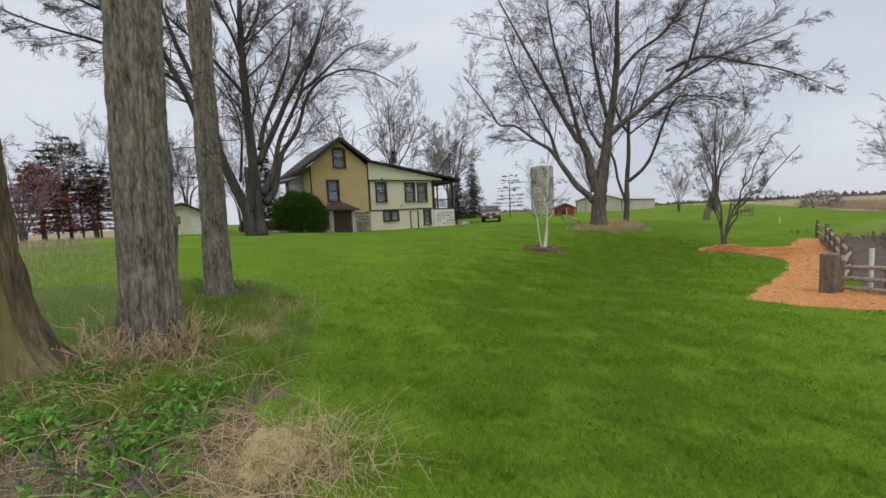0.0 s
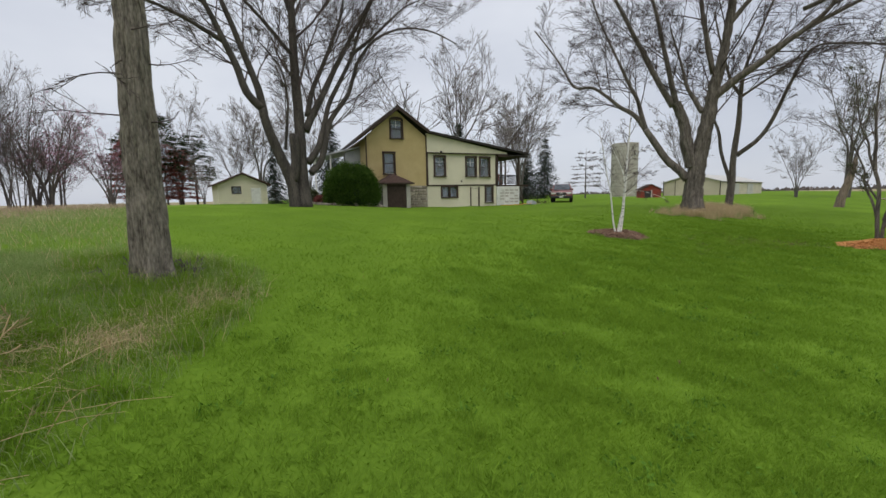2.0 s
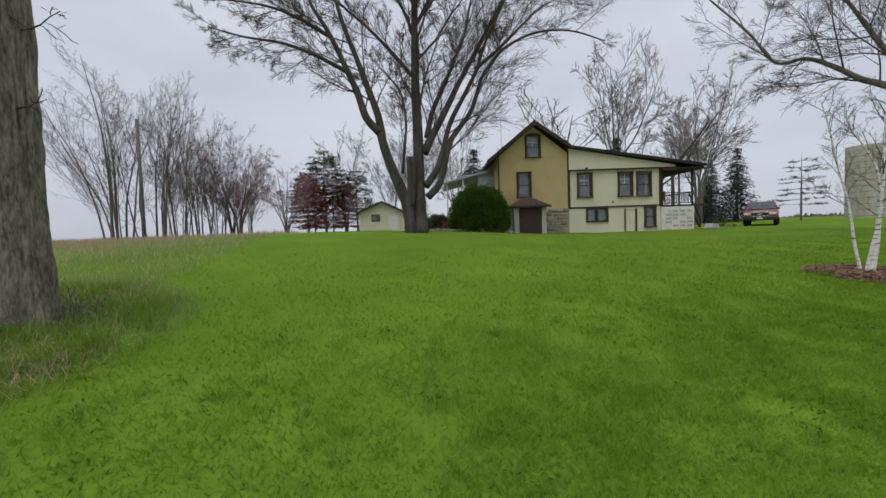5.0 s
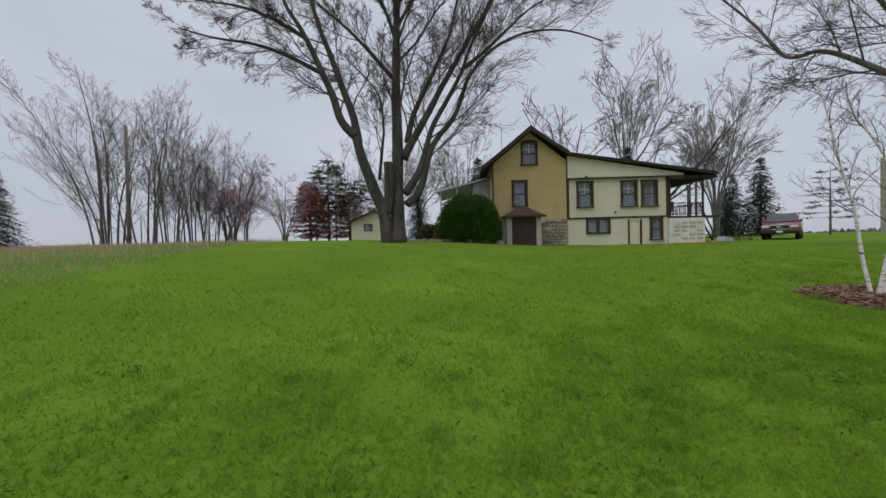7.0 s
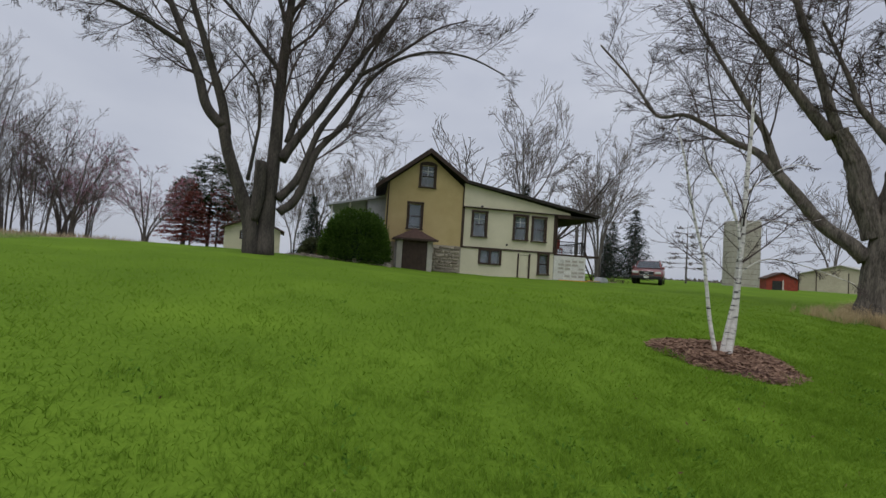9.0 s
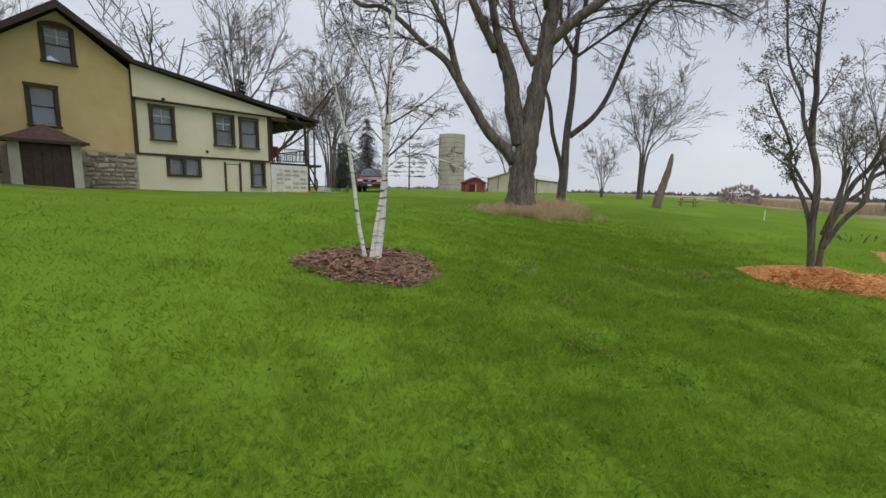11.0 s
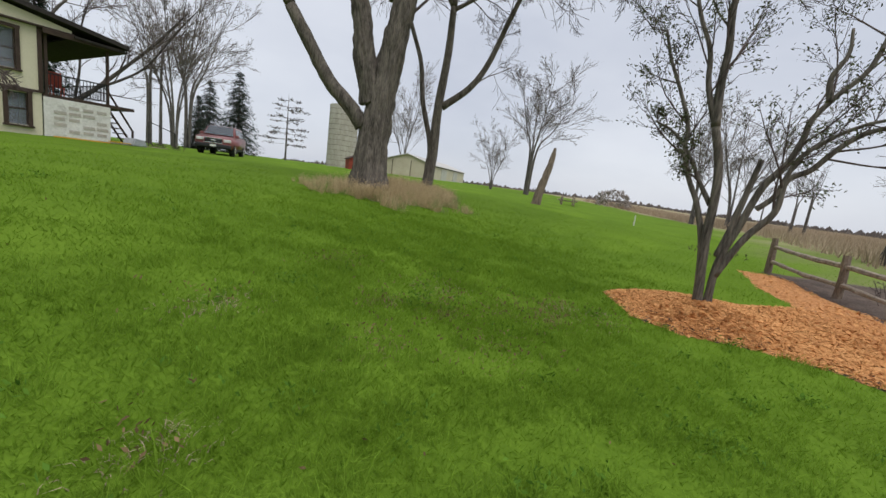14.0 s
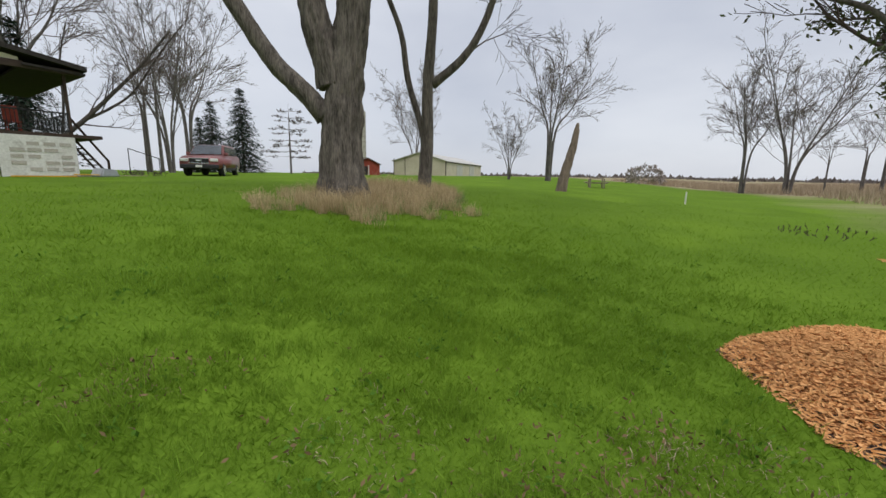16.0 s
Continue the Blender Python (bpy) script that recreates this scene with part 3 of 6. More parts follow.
chair = thing("deck_chair", pose(22.7, 36.4, 2.45), "dark red slatted chair on the deck", "chair")
part("seat", box(-0.25, 0.25, -0.25, 0.25, 0.4, 0.46, 0.02), red_wood, chair)
part("backrest", box(-0.25, 0.25, 0.22, 0.28, 0.5, 1.15, 0.02), red_wood, chair)
for a in (-0.22, 0.18):
    for b in (-0.22, 0.18):
        part("leg", box(a, a + 0.05, b, b + 0.05, 0, 0.4), red_wood, chair)

# ---- trees ----
LTREE = dict(
    a=(0.36, 0.22, [(-0.3, -0.1, 0.05), (-0.5, -0.1, 1.5), (-1.0, -0.2, 2.9), (-1.5, -0.3, 4.3), (-1.8, -0.4, 5.5)]),
    a1=(0.24, 0.05, [(-1.8, -0.4, 5.5), (-2.5, -0.5, 6.3), (-2.9, -0.6, 7.6), (-3.4, -0.7, 8.8), (-3.9, -0.8, 10.0), (-4.4, -0.9, 11.0), (-5.0, -1.0, 12.0), (-5.4, -1.1, 13.3), (-6.0, -1.2, 14.7)]),
    a2=(0.23, 0.05, [(-1.7, -0.3, 5.2), (-1.9, -0.4, 6.5), (-2.4, -0.5, 8.0), (-2.9, -0.6, 9.5), (-3.4, -0.7, 10.9), (-3.8, -0.8, 12.4), (-4.2, -0.8, 14.1), (-4.5, -0.9, 15.7)]),
    b=(0.4, 0.1, [(0.2, 0.0, 0.05), (0.2, 0.1, 2.4), (0.3, 0.1, 5.3), (0.3, 0.1, 8.2), (0.4, 0.1, 10.8), (0.5, 0.1, 13.1), (0.7, 0.1, 15.4), (0.6, 0.1, 17.4)]),
    b1=(0.13, 0.04, [(0.2, 0.0, 8.9), (-1.1, -0.2, 10.5), (-2.2, -0.4, 11.7), (-3.2, -0.6, 12.6), (-4.2, -0.8, 13.6)]),
    b2=(0.13, 0.04, [(0.4, 0.1, 11.1), (0.0, 0.0, 12.4), (-0.5, -0.1, 13.6), (-1.1, -0.2, 15.1)]),
    b3=(0.12, 0.04, [(0.4, 0.1, 11.7), (1.0, 0.2, 12.9), (1.7, 0.3, 14.4), (2.2, 0.4, 16.3)]),
    c=(0.26, 0.05, [(0.6, 0.1, 4.5), (1.0, 0.2, 5.3), (1.9, 0.4, 6.9), (2.8, 0.6, 8.6), (3.9, 0.8, 10.5), (5.0, 1.0, 12.4), (5.8, 1.2, 13.9), (6.6, 1.4, 15.9)]),
    c1=(0.18, 0.04, [(0.8, 0.2, 5.4), (1.2, 0.2, 6.9), (2.0, 0.4, 8.6), (2.6, 0.5, 9.9), (3.4, 0.7, 11.8), (3.8, 0.8, 13.5), (4.4, 0.9, 15.6)]),
    d=(0.22, 0.05, [(0.6, 0.1, 2.6), (1.3, 0.3, 3.6), (1.7, 0.4, 4.7), (2.2, 0.5, 6.3), (3.2, 0.7, 8.1), (4.0, 0.8, 9.6), (4.5, 0.9, 11.0), (5.5, 1.1, 13.0), (6.5, 1.3, 15.0)]),
    d1=(0.22, 0.04, [(0.7, 0.1, 2.0), (1.4, 0.3, 2.8), (2.0, 0.4, 4.8), (2.4, 0.5, 5.6), (3.4, 0.7, 6.9), (3.9, 0.8, 8.1), (4.4, 0.9, 9.3), (5.7, 1.2, 10.9), (7.8, 1.6, 12.1), (10.3, 2.1, 12.5), (12.8, 2.6, 12.1)]),
    d2=(0.13, 0.03, [(3.9, 0.8, 9.6), (5.3, 1.1, 10.8), (6.9, 1.4, 12.4), (8.4, 1.7, 13.8), (10.2, 2.1, 14.9)]),
    e=(0.09, 0.03, [(-0.7, -0.1, 3.3), (-0.5, -0.1, 5.0), (-0.4, -0.1, 6.1), (-0.6, -0.1, 7.6), (-1.2, -0.2, 8.5), (-1.8, -0.4, 9.1)]),
    f=(0.13, 0.03, [(-3.4, -0.7, 8.7), (-5.0, -1.0, 9.5), (-6.5, -1.3, 10.0), (-8.3, -1.7, 10.2), (-9.9, -2.0, 10.6)]),
    g=(0.12, 0.03, [(-4.2, -0.8, 10.5), (-5.7, -1.2, 11.3), (-7.2, -1.5, 11.8), (-9.1, -1.8, 12.0)]),
    stub=(0.27, 0.25, [(-0.4, -0.1, 1.5), (-0.2, -0.1, 2.6), (-0.2, -0.1, 4.2)]),
)
BIG = dict(
    m=(0.54, 0.06, [(0.1, -0.1, 0.05), (0.1, -0.1, 1.5), (0.2, -0.2, 3.0), (0.3, -0.4, 4.5), (0.4, -0.6, 5.9), (0.5, -0.7, 7.3), (0.6, -0.9, 8.3), (0.8, -1.1, 10.4), (0.9, -1.2, 12.4), (0.9, -1.2, 14.5), (0.9, -1.3, 17.0)]),
    l1=(0.26, 0.17, [(-0.1, 0.2, 2.1), (-0.4, 0.5, 2.6), (-0.8, 1.1, 3.3), (-1.2, 1.6, 4.3), (-1.5, 2.1, 5.2)]),
    l1a=(0.16, 0.04, [(-1.5, 2.1, 5.2), (-1.9, 2.6, 6.1), (-2.4, 3.3, 6.7), (-2.9, 4.0, 7.5), (-3.4, 4.7, 8.1), (-4.0, 5.6, 8.3), (-4.6, 6.4, 10.0), (-5.6, 7.6, 12.2)]),
    l1b=(0.16, 0.04, [(-1.5, 2.1, 5.2), (-1.7, 2.3, 6.2), (-1.8, 2.5, 7.0), (-2.1, 2.9, 8.0), (-2.3, 3.2, 8.8), (-2.6, 3.6, 9.9), (-3.2, 4.4, 12.2), (-3.7, 5.0, 14.5)]),
    l2=(0.34, 0.22, [(0.0, 0.0, 2.8), (-0.2, 0.3, 4.3), (-0.3, 0.5, 5.5), (-0.6, 0.8, 6.6)]),
    l2a=(0.2, 0.04, [(-0.7, 0.9, 6.4), (-1.3, 1.7, 8.2), (-2.0, 2.7, 10.7), (-2.7, 3.7, 13.2), (-3.4, 4.7, 15.7), (-4.1, 5.7, 18.2)]),
    l2b=(0.18, 0.04, [(-0.6, 0.8, 6.5), (-0.9, 1.3, 9.0), (-1.3, 1.8, 11.7), (-1.6, 2.3, 14.1), (-1.9, 2.6, 17.5)]),
    l3=(0.15, 0.04, [(0.2, -0.3, 5.9), (-0.1, 0.1, 6.8), (-0.3, 0.4, 7.5), (-0.4, 0.6, 8.4), (-0.6, 0.9, 9.6), (-0.9, 1.2, 10.9)]),
    l4=(0.16, 0.04, [(0.5, -0.6, 8.0), (0.1, -0.2, 10.7), (-0.1, 0.1, 13.0), (-0.2, 0.2, 15.5), (-0.4, 0.6, 18.1)]),
    r1=(0.26, 0.05, [(0.5, -0.7, 6.7), (0.8, -1.1, 7.1), (1.2, -1.6, 7.6), (1.7, -2.4, 8.2), (2.3, -3.2, 9.0), (2.9, -4.0, 9.7), (3.3, -4.6, 10.6), (3.6, -5.0, 12.5), (3.9, -5.4, 14.5)]),
    r2=(0.13, 0.03, [(1.8, -2.5, 8.6), (2.8, -3.9, 9.5), (3.9, -5.3, 10.3), (5.0, -6.8, 11.1), (6.1, -8.4, 11.5)]),
    r3=(0.15, 0.03, [(0.8, -1.1, 10.5), (1.6, -2.1, 12.0), (2.5, -3.5, 13.0), (3.3, -4.5, 14.6), (3.8, -5.2, 16.4)]),
    r4=(0.12, 0.03, [(2.6, -3.6, 10.4), (3.8, -5.2, 10.9), (5.1, -7.0, 10.1), (6.2, -8.5, 9.3), (7.1, -9.8, 8.3)]),
)
SIDE = dict(
    m=(0.24, 0.12, [(-0.1, 0.1, 0.05), (0.0, 0.0, 1.6), (0.0, 0.0, 3.4), (0.1, -0.1, 5.5), (0.1, -0.1, 7.2)]),
    m1=(0.12, 0.04, [(0.1, -0.1, 7.2), (-0.2, 0.3, 8.0), (-0.4, 0.6, 9.2), (-0.7, 0.9, 10.8), (-0.9, 1.2, 12.4)]),
    m2=(0.13, 0.04, [(0.1, -0.1, 7.2), (0.1, -0.2, 8.4), (0.3, -0.4, 9.5), (0.6, -0.8, 11.1), (0.9, -1.2, 12.7)]),
    r=(0.15, 0.03, [(0.1, -0.1, 3.5), (0.6, -0.9, 4.3), (1.0, -1.4, 5.3), (1.4, -1.9, 7.1), (1.8, -2.4, 8.7), (2.1, -2.9, 9.4), (2.9, -3.9, 9.3), (3.5, -4.9, 9.0), (4.1, -5.7, 8.5)]),
    r2=(0.09, 0.03, [(0.1, -0.2, 7.1), (0.5, -0.6, 7.5), (1.0, -1.3, 8.1), (1.6, -2.3, 9.0), (2.1, -3.0, 10.0)]),
    s=(0.14, 0.07, [(-0.1, 0.1, 0.05), (-0.1, 0.1, 1.1), (-0.1, 0.1, 2.0), (-0.4, 0.5, 3.7), (-0.5, 0.7, 5.1), (-0.8, 1.1, 6.4), (-1.0, 1.4, 7.4)]),
)
BIRCH = dict(
    s1=(0.038, 0.012, [(-0.06, 0.05, 0.05), (-0.17, 0.12, 0.59), (-0.23, 0.16, 1.21), (-0.29, 0.2, 1.75), (-0.4, 0.28, 2.33), (-0.49, 0.34, 2.95), (-0.58, 0.4, 3.55), (-0.68, 0.47, 4.07)]),
    s2=(0.068, 0.02, [(0.03, -0.02, 0.05), (0.11, -0.07, 0.66), (0.15, -0.1, 1.57), (0.18, -0.13, 2.24), (0.21, -0.15, 3.21), (0.24, -0.17, 3.83), (0.26, -0.18, 4.49)]),
    s3=(0.042, 0.012, [(-0.04, 0.03, 0.05), (0.06, -0.04, 0.73), (0.11, -0.07, 1.08), (0.14, -0.1, 1.63), (0.09, -0.06, 2.3), (-0.08, 0.06, 2.86), (-0.24, 0.17, 3.22), (-0.37, 0.26, 3.63)]),
    d=(0.014, 0.005, [(0.17, -0.12, 1.48), (0.38, -0.26, 1.68), (0.61, -0.42, 1.71), (1.01, -0.7, 1.57), (1.37, -0.95, 1.39)]),
    d2=(0.014, 0.005, [(0.19, -0.13, 2.82), (0.41, -0.28, 3.07), (0.68, -0.47, 3.28), (0.91, -0.63, 3.27)]),
    d3=(0.012, 0.004, [(0.18, -0.13, 2.27), (0.41, -0.29, 2.37), (0.76, -0.53, 2.31), (1.02, -0.71, 2.39)]),
)
SHRUB = dict(
    a=(0.066, 0.055, [(0.0, -0.02, 0.05), (0.0, 0.08, 0.94), (0.0, 0.09, 1.58), (0.01, 0.14, 2.06), (0.01, 0.28, 2.57)]),
    a1=(0.065, 0.02, [(0.01, 0.28, 2.57), (0.02, 0.33, 3.11), (0.02, 0.33, 3.58), (0.02, 0.38, 4.04), (0.02, 0.41, 4.56), (0.02, 0.43, 4.99), (0.0, 0.4, 6.0), (0.0, 0.3, 6.9)]),
    a2=(0.045, 0.015, [(0.01, 0.27, 2.53), (0.02, 0.47, 3.11), (0.03, 0.55, 3.6), (0.04, 0.76, 4.09), (0.04, 0.89, 4.57), (0.0, 1.0, 5.5), (0.0, 1.1, 6.2)]),
    b=(0.05, 0.02, [(0.0, 0.0, 0.05), (0.01, 0.11, 0.84), (0.01, 0.29, 1.47), (0.02, 0.46, 1.82), (0.03, 0.6, 2.22), (0.03, 0.62, 2.57), (0.04, 0.82, 3.08), (0.05, 1.04, 3.56), (0.06, 1.18, 3.98)]),
    b1=(0.04, 0.015, [(0.01, 0.13, 1.49), (0.02, 0.34, 1.83), (0.02, 0.5, 2.13), (0.04, 0.78, 2.48), (0.05, 1.07, 2.65)]),
    c=(0.056, 0.018, [(-0.01, -0.12, 0.05), (-0.01, -0.12, 0.65), (-0.01, -0.27, 1.27), (-0.02, -0.41, 1.8), (-0.03, -0.59, 2.1), (-0.03, -0.69, 2.42), (-0.04, -0.73, 2.69), (-0.05, -0.9, 2.98), (-0.06, -1.11, 3.25), (-0.06, -1.2, 3.55), (-0.06, -1.26, 3.84), (-0.1, -1.6, 4.5), (-0.1, -1.9, 5.1)]),
    c1=(0.045, 0.015, [(-0.04, -0.86, 2.91), (-0.04, -0.81, 3.2), (-0.05, -0.91, 3.48), (-0.04, -0.89, 3.78)]),
    d=(0.05, 0.018, [(-0.01, -0.12, 0.5), (-0.02, -0.35, 1.08), (-0.03, -0.6, 1.48), (-0.03, -0.64, 1.9), (-0.04, -0.86, 2.08), (-0.05, -1.05, 2.35), (-0.06, -1.25, 2.54), (-0.08, -1.53, 2.68), (-0.09, -1.72, 2.92), (-0.09, -1.87, 3.21), (-0.1, -2.4, 3.9), (-0.1, -2.9, 4.5)]),
    e=(0.045, 0.035, [(0.0, -0.09, 0.78), (-0.01, -0.19, 1.26), (-0.01, -0.27, 1.79), (-0.02, -0.33, 2.16)]),
    f=(0.04, 0.015, [(-0.02, -0.4, 1.5), (-0.03, -0.57, 1.72), (-0.04, -0.7, 2.19), (-0.05, -0.96, 2.47), (-0.06, -1.22, 2.64), (-0.08, -1.51, 2.77), (-0.08, -1.66, 3.06)]),
)
LEAN = dict(
    m=(0.52, 0.22, [(-0.15, -0.63, 0.1), (-0.16, -0.67, 1.71), (-0.25, -1.04, 3.92), (-0.26, -1.11, 6.92), (-0.26, -1.11, 9.15), (-0.34, -1.42, 11.23), (-0.36, -1.48, 12.89)]),
    l=(0.16, 0.04, [(-0.26, -1.11, 7.15), (-0.1, -0.4, 9.73), (0.05, 0.22, 10.52), (0.44, 1.84, 11.82)]),
)
TILTED = dict(
    m=(0.24, 0.08, [(-0.2, 0.04, -0.25), (0.37, -0.08, 2.23), (1.78, -0.39, 3.9), (3.63, -0.8, 6.08), (5.61, -1.23, 8.52), (7.74, -1.69, 11.54)]),
    n=(0.12, 0.05, [(1.78, -0.39, 3.9), (3.35, -0.73, 4.91), (5.06, -1.11, 6.5), (7.21, -1.58, 9.91), (9.0, -1.97, 12.5)]),
    o=(0.11, 0.04, [(0.37, -0.08, 2.23), (0.74, -0.16, 5.07), (0.84, -0.18, 7.82), (1.44, -0.31, 10.61)]),
)



def grow(tb, rng, p, d, length, r, level, deepest, kids, up, tips, curl=0.12, sides=(6, 5, 4, 3, 3), thin=0.003, drop=0.0):
    """A wandering branch with its side branches."""
    n = 4 if level < deepest else 2
    pts, rad, q = [p], [r], np.array(p, float)
    d = d / (np.linalg.norm(d) + 1e-9)
    for i in range(n):
        d = d + (rng.gauss(0, curl), rng.gauss(0, curl), rng.gauss(0, curl) + up + (drop * i if level >= 2 else 0.0))
        d /= math.sqrt(d[0] * d[0] + d[1] * d[1] + d[2] * d[2])
        q = q + d * (length / n)
        pts.append(q)
        rad.append(max(r * (1 - 0.8 * (i + 1) / n), thin * (1 if level >= 2 else 1.6)))
    tb.add(pts, rad, sides[min(level, 4)], cap=False)
    if level >= deepest:
        tips.append((pts[-1], d))
        tips.append((pts[-2], d))
        return
    side_shoots(tb, rng, pts, r, length, level, deepest, kids, up, tips, thin=thin, drop=drop)


def side_shoots(tb, rng, pts, r, length, level, deepest, kids, up, tips, start=0.25, ratio=0.5, thin=0.003, drop=0.0):
    n = len(pts) - 1
    for k in range(kids[level]):
        f = start + (1 - start) * (k + rng.random()) / kids[level]
        i = min(int(f * n), n - 1)
        q = pts[i] + (pts[i + 1] - pts[i]) * (f * n - i)
        t = pts[i + 1] - pts[i]
        t = t / (np.linalg.norm(t) + 1e-9)
        s = np.array((rng.gauss(0, 1), rng.gauss(0, 1), rng.gauss(0, 0.7)))
        s -= t * s.dot(t)
        s /= np.linalg.norm(s) + 1e-9
        a = rng.uniform(0.32, 0.98)
        grow(tb, rng, q, math.cos(a) * t + math.sin(a) * s, length * ratio * rng.uniform(0.6, 1.15) * (1.15 - 0.55 * f), r * 0.42 * (1.1 - 0.5 * f), level + 1, deepest, kids, up, tips, thin=thin, drop=drop)


def leaf_mesh(name, tips, rng, per, size, spread):
    """Small four-cornered leaves scattered about the twig ends."""
    r = np.random.RandomState(rng.randrange(1 << 30))
    c = np.repeat(np.array([p for p, d in tips]), per, 0)
    n = len(c)
    c = c + r.normal(0, spread, (n, 3))
    a, b = r.normal(size=(n, 3)), r.normal(size=(n, 3))
    a *= size / np.linalg.norm(a, axis=1)[:, None]
    b *= 0.45 * size / np.linalg.norm(b, axis=1)[:, None]
    v = np.stack([c - a * 0.5, c + b * 0.5, c + a * 0.5, c - b * 0.5], 1).reshape(-1, 3)
    return mesh_of(name, v, [(4 * i, 4 * i + 1, 4 * i + 2, 4 * i + 3) for i in range(n)])


def limbed_tree(name, at, limbs, label, bark, seed, kids=(9, 6, 5, 0), deepest=3, up=0.03, flare=0.35, sink=0.15, depth=0.3, buds=None, bud_size=0.05, per=1, shoot=0.42, twig=None, groove=0.05, keep=(), category="tree", thin=0.007, bears={}, ridges=0.0, drop=0.0, start=0.3, facing=(0, 1)):
    """A tree from its main limbs, each (thick end, thin end, line), with branches and twigs grown on them."""
    rng = random.Random(seed)
    base = thing(name, pose(at[0], at[1], ground_at(*at) - 0.02), label, category)
    wood, fine, tips = Tubes(), Tubes(), []
    away, moved = np.array((*facing, 0)), {}
    for k, (key, (r0, r1, line)) in enumerate(limbs.items()):
        line = [np.array(q) for q in line]
        lean, shift = (0 if k == 0 else rng.uniform(-depth, depth)), 0.0
        if key in bears:
            p_lean, p_start, p_shift = moved[bears[key]]
            shift, lean = p_shift + p_lean * np.linalg.norm(line[0] - p_start), p_lean
        moved[key] = (lean, line[0], shift)
        line = [q + away * (shift + lean * np.linalg.norm(q - line[0])) for q in line]
        on_ground = line[0][2] < 0.5
        if on_ground:
            line[0] = line[0] - np.array((0, 0, sink + 0.1))
        pts = smooth_line(line, 6)
        m = len(pts) - 1
        total = sum(np.linalg.norm(pts[i + 1] - pts[i]) for i in range(m))
        rad = [r0 + (r1 - r0) * (i / m) ** 0.8 for i in range(m + 1)]
        if on_ground and flare:
            rad = [r * (1 + flare * math.exp(-max(q[2], 0) / (1.3 * r0))) for r, q in zip(rad, pts)]
        if ridges and r0 > 0.28:
            fine_pts = smooth_line(line, 26)
            fine_rad = np.interp(np.linspace(0, 1, len(fine_pts)), np.linspace(0, 1, len(rad)), rad)
            wood.add(fine_pts, list(fine_rad), 56, ridges=ridges)
        else:
            wood.add(pts, rad, 18 if r0 > 0.2 else 9, rough=groove if r0 > 0.1 else 0.03, rng=rng)
        if key not in keep:
            side_shoots(fine, rng, pts, r1 * 2.2, total * shoot, 0, deepest, kids, up, tips, start=start if on_ground else 0.12, ratio=0.8, thin=thin, drop=drop)
    part("trunk", wood.mesh("trunk"), bark, base, smooth=True)
    part("crown", fine.mesh("crown"), twig or twig_mat, base)
    if buds:
        part("foliage", leaf_mesh("foliage", tips, rng, per, bud_size, 0.05), buds, base)
    return base


limbed_tree("maple_tree", (3.5, 26.7), LTREE, "large bare maple with many dark ascending limbs and one sawn stub", bark_dark, 11, kids=(12, 11, 12), deepest=3, buds=leaf_mat, bud_size=0.04, keep=("stub", "a"), shoot=0.5, flare=0.15, up=0.02, thin=0.0075, bears=dict(a1="a", a2="a", b1="b", b2="b", b3="b", c="b", c1="b", d="b", d1="b", d2="d", f="a", g="a", e="a", stub="a"), depth=0.12, facing=(-0.2, 0.98))
limbed_tree("maple_tree", (25.2, 18.0), BIG, "massive spreading maple with ridged grey bark, budding twigs", bark_maple, 23, ridges=0.14, kids=(13, 11, 13), deepest=3, buds=leaf_mat, bud_size=0.04, up=0.0, bears=dict(l1a="l1", l1b="l1", l2a="l2", l2b="l2", r2="r1", r4="r1", r3="m", l3="m", l4="m"), shoot=0.55, groove=0.07, keep=("l1", "l2"), depth=0.1, thin=0.0075, drop=-0.015, facing=(0.81, 0.59))
limbed_tree("maple_tree", (29.1, 18.1), SIDE, "slender forked maple with a long bare side stem", bark_maple, 31, ridges=0.1, flare=0.2, kids=(11, 9, 9), deepest=3, buds=leaf_mat, bud_size=0.04, up=0.0, keep=("s", "m"), bears=dict(m1="m", m2="m", r="m", r2="m"), shoot=0.45, depth=0.1, thin=0.0075, drop=-0.03, facing=(0.81, 0.59))
limbed_tree("birch_tree", (14.45, 13.1), BIRCH, "young white birch with three stems in a mulch ring", bark_birch, 7, thin=0.0022, kids=(15, 8, 5), deepest=3, up=0.0, flare=0.2, depth=0.1, shoot=0.33, groove=0.02, sink=0.05, bears=dict(d="s2", d2="s2", d3="s2"), start=0.34, facing=(0.57, 0.82))
limbed_tree("crabapple_tree", (22.15, 8.46), SHRUB, "small many-stemmed tree with young leaves, standing in wood chips", bark_maple, 17, thin=0.0028, kids=(9, 7, 5), deepest=3, buds=leaf_mat, bud_size=0.055, per=2, up=0.06, flare=0.35, depth=0.12, shoot=0.36, groove=0.05, keep=("a", "e", "c1"), bears=dict(a1="a", a2="a", b1="b", c1="c", f="c", d="c", e="c"), start=0.4, facing=(1, -0.05))
limbed_tree("leaning_tree", (35.9, 2.9), LEAN, "thick dark leaning trunk behind the rail fence", bark_dark, 19, kids=(8, 6, 5), deepest=3, up=0.02, depth=0.3, shoot=0.25)

limbed_tree("leaning_tree", (27.2, 50.9), TILTED, "bare dark tree leaning over beside the deck", bark_dark, 37, kids=(8, 6, 5), deepest=3, up=0.0, depth=0.1, shoot=0.35, thin=0.009)


